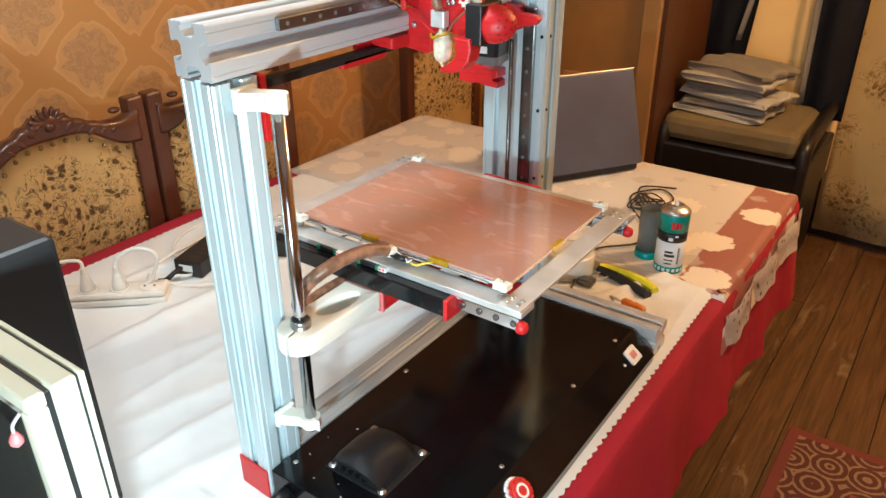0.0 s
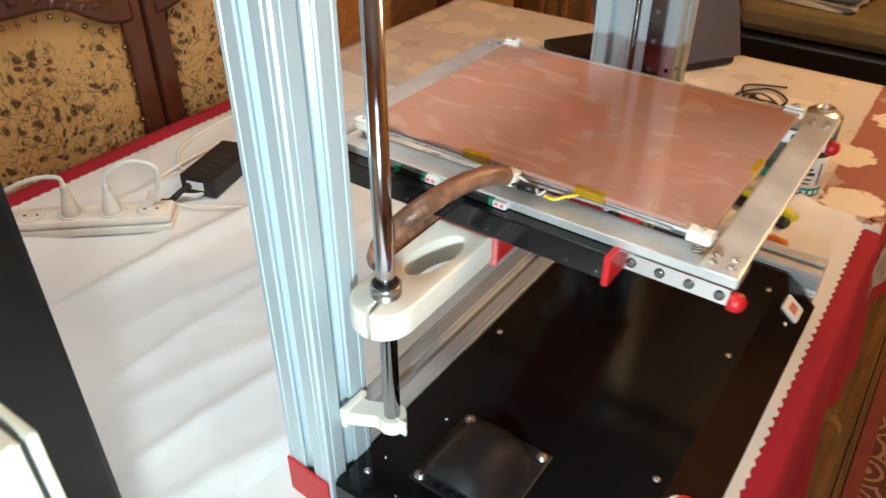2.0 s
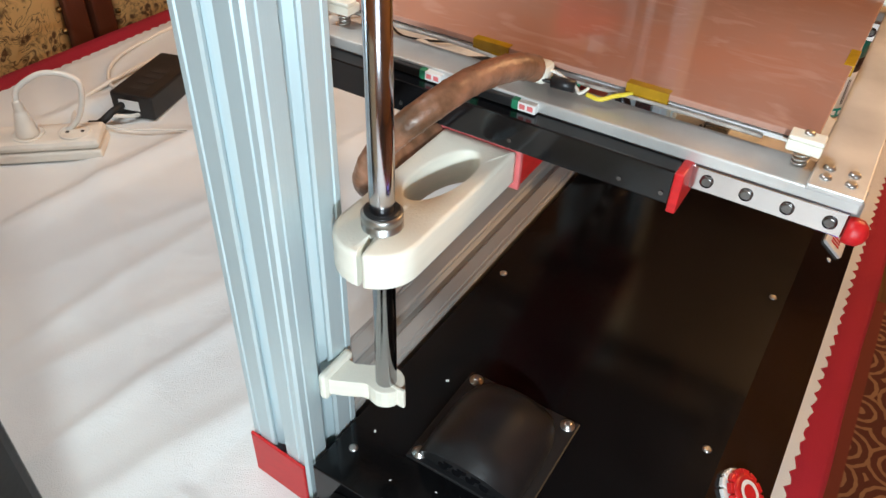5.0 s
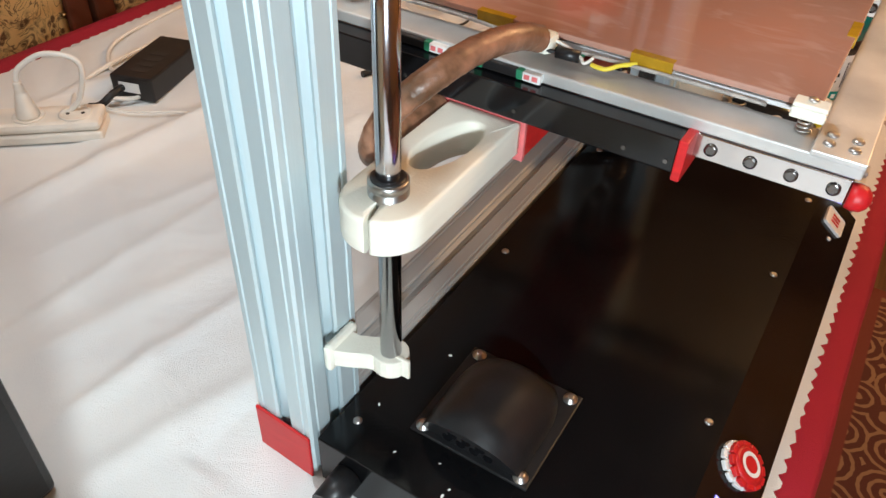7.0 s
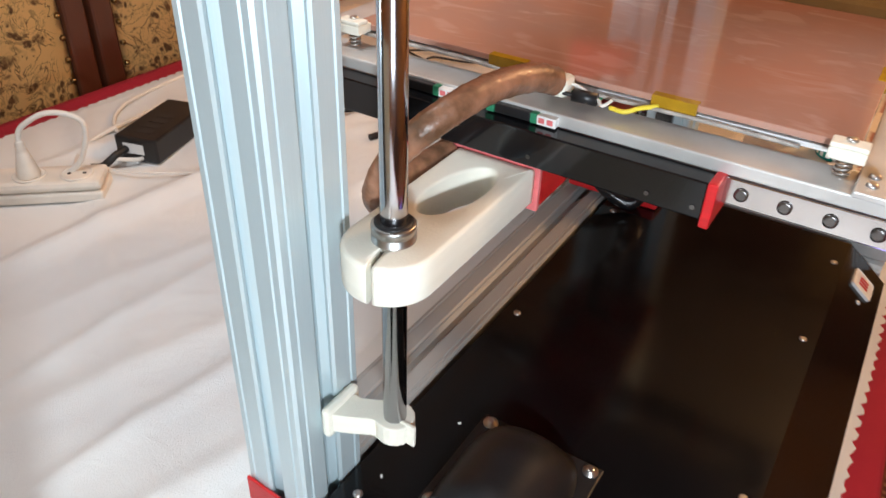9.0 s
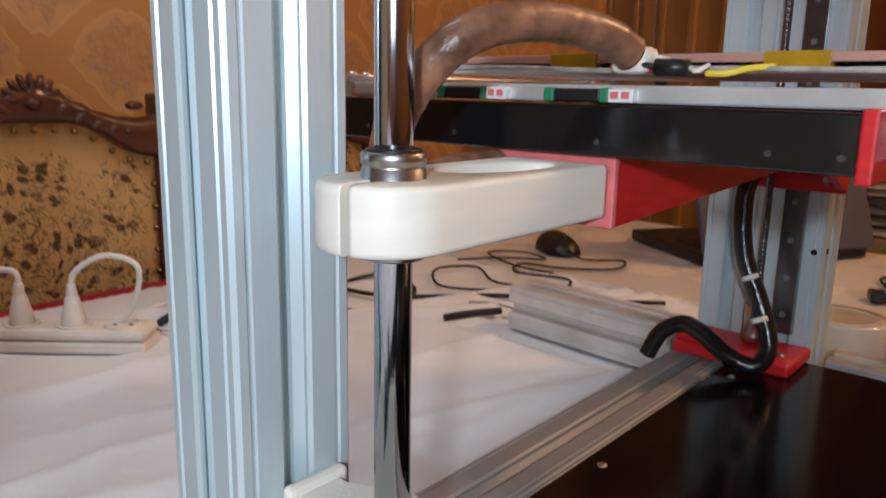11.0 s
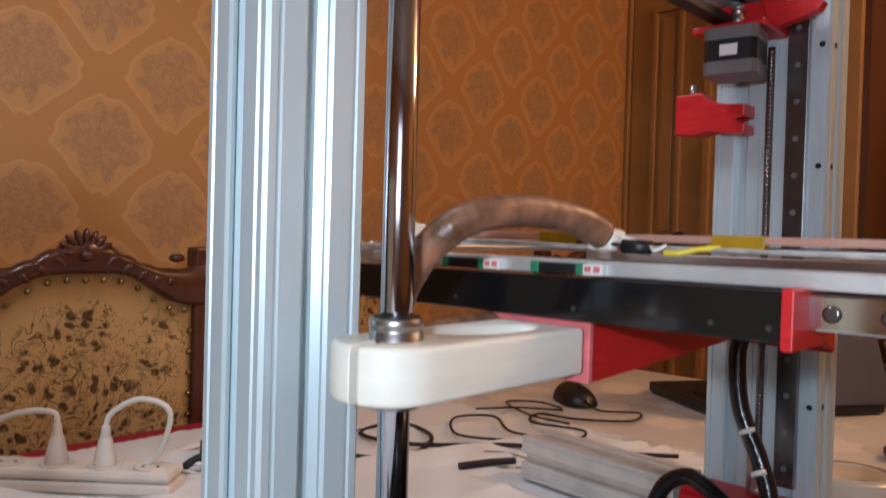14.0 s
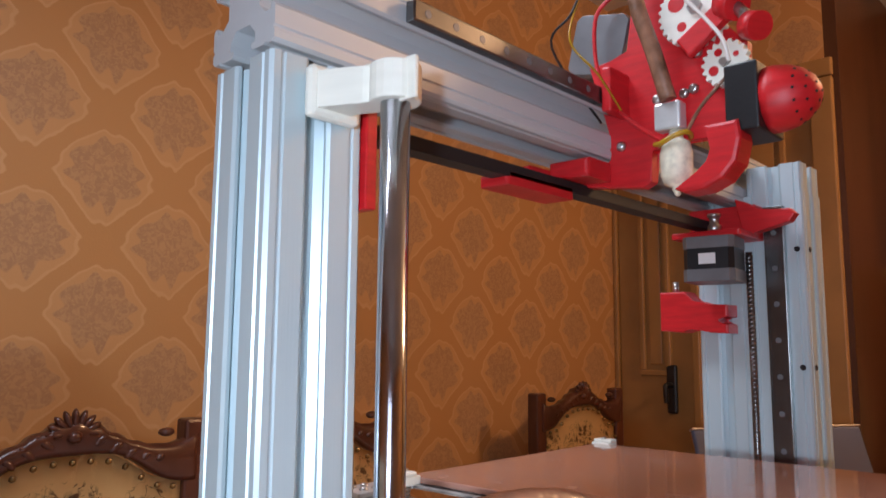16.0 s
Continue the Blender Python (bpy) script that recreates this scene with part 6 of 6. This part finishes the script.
part("loop", tube(B(), [MM @ Vector((0.004, -0.018, 0.381)), MM @ Vector((0.004, -0.017, 0.388)), MM @ Vector((0.002, -0.014, 0.394)), MM @ Vector((-0.003, -0.012, 0.400))], 0.0016, 8), ALU_RAW, charm)

# ---- armchair with folded clothes, and the curtain ----
ac = thing("armchair", "old black wooden armchair with olive seat cushion", "armchair", (-0.06, 2.62, ZF))
part("seat_frame", box(B(), -0.34, 2.38, -0.42, 0.24, 2.90, -0.22, 0.01), BLACK_WOOD, ac)
part("skirt", box(B(), -0.33, 2.39, ZF + 0.02, 0.23, 2.88, -0.42, 0.01), BLACK_WOOD, ac)
for x in (-0.34, 0.19):
    part("arm_rest", tube(B(), [(x + 0.025, 2.40, -0.35), (x + 0.025, 2.41, -0.20), (x + 0.025, 2.46, -0.15), (x + 0.025, 2.62, -0.13), (x + 0.025, 2.86, -0.10)], 0.028, 12), BLACK_WOOD, ac)
part("chair_back", box(B(), -0.33, 2.88, -0.42, 0.24, 2.94, 0.72, 0.02), TOILE, ac, "toile upholstered back")
b = B()
box(b, -0.325, 2.40, -0.215, 0.19, 2.86, -0.115, 0.03)
part("seat_cushion", b, OLIVE_CLOTH, ac, "flattened olive cushion")


def folded(cx, cy, z, w, d, h, deg, m, seed):
    """A folded garment: a soft slab of layers with a rolled front fold."""
    b = B()
    rows = []
    n = 18
    for j in range(n + 1):
        t = -1 + 2 * j / n
        y = t * d / 2
        hh = h * (0.75 + 0.25 * (1 - t * t)) * (1 + 0.15 * math.sin(5 * t + seed))
        row = []
        for i in range(28):
            a = 2 * math.pi * i / 28
            ex = abs(math.cos(a)) ** 0.35 * math.copysign(1, math.cos(a))
            ez = abs(math.sin(a)) ** 0.45 * math.copysign(1, math.sin(a))
            wob = 0.006 * math.sin(9 * t + 3 * a + seed)
            row.append((ex * (w / 2 + wob), y + 0.01 * math.sin(4 * a + seed), hh / 2 * (1 + ez) + 0.004 * math.sin(7 * t + seed) * (ez > 0)))
        rows.append(row)
    g = [[b.verts.new(p) for p in r] for r in rows]
    for a, c in zip(g, g[1:]):
        for i in range(28):
            f = b.faces.new((a[i], a[(i + 1) % 28], c[(i + 1) % 28], c[i]))
            f.smooth = True
    b.faces.new(g[0])
    b.faces.new(g[-1])
    bmesh.ops.transform(b, matrix=placed((cx, cy, z), deg), verts=b.verts[:])
    return single("folded_garment", b, m, "folded grey linen trousers in a stack on the armchair", "clothes", "folded clothes")


zz = -0.112
for k, (w, d, h, deg, m) in enumerate(((0.36, 0.28, 0.03, -8, PALE_CLOTH), (0.33, 0.26, 0.034, -4, GREY_CLOTH), (0.37, 0.26, 0.03, -14, PALE_CLOTH), (0.30, 0.24, 0.036, -2, GREY_CLOTH), (0.35, 0.27, 0.03, -10, PALE_CLOTH), (0.34, 0.25, 0.036, -18, GREY_CLOTH))):
    folded(-0.125 + 0.012 * (k % 3), 2.60 + 0.01 * (k % 2), zz, w, d, h, deg, m, k + 3)
    zz += h * 0.96


def hanging(x0, x1, y, z0, z1, folds, amp, m, name, label, cat, skew=0.0, thick=0.004):
    b = B()
    rows = []
    for j in range(13):
        z = z0 + (z1 - z0) * j / 12
        row = []
        for i in range(int(folds * 12) + 1):
            t = i / (folds * 12)
            s = 1 - j / 12
            row.append((x0 + (x1 - x0) * t + skew * s, y + amp * (0.5 + 0.5 * s) * math.sin(2 * math.pi * folds * t + 0.6 * math.sin(3 * t + 2 * s)), z))
        rows.append(row)
    loft(b, rows)
    bmesh.ops.solidify(b, geom=b.faces[:], thickness=thick)
    return single(name, b, m, label, cat)


hanging(-0.30, -0.105, 2.83, 0.0, 0.72, 1.5, 0.02, DARK_CLOTH, "jacket_front", "dark jacket half hanging on the armchair back", "jacket", -0.06)
hanging(0.09, 0.26, 2.82, -0.16, 0.72, 1.5, 0.025, DARK_CLOTH, "jacket_front", "dark jacket half hanging on the armchair back", "jacket", 0.0)
hanging(-0.10, -0.078, 2.80, 0.12, 0.70, 0.5, 0.004, PALE_CLOTH, "pale_trim", "pale trim along the jacket edge", "trim strip", -0.10)
hanging(0.066, 0.090, 2.80, -0.10, 0.70, 0.5, 0.004, PALE_CLOTH, "pale_trim", "pale trim along the jacket edge", "trim strip", 0.02)
hanging(0.185, 1.7, 2.97, -0.70, 1.6, 4, 0.010, CURTAIN, "curtain", "mustard toile curtain hanging nearly to the floor", "curtain", 0.045)
single("curtain_rod", rod(B(), (0.1, 2.97, 1.62), (1.8, 2.97, 1.62), 0.014), WOOD, "dark wooden curtain pole", "curtain pole")
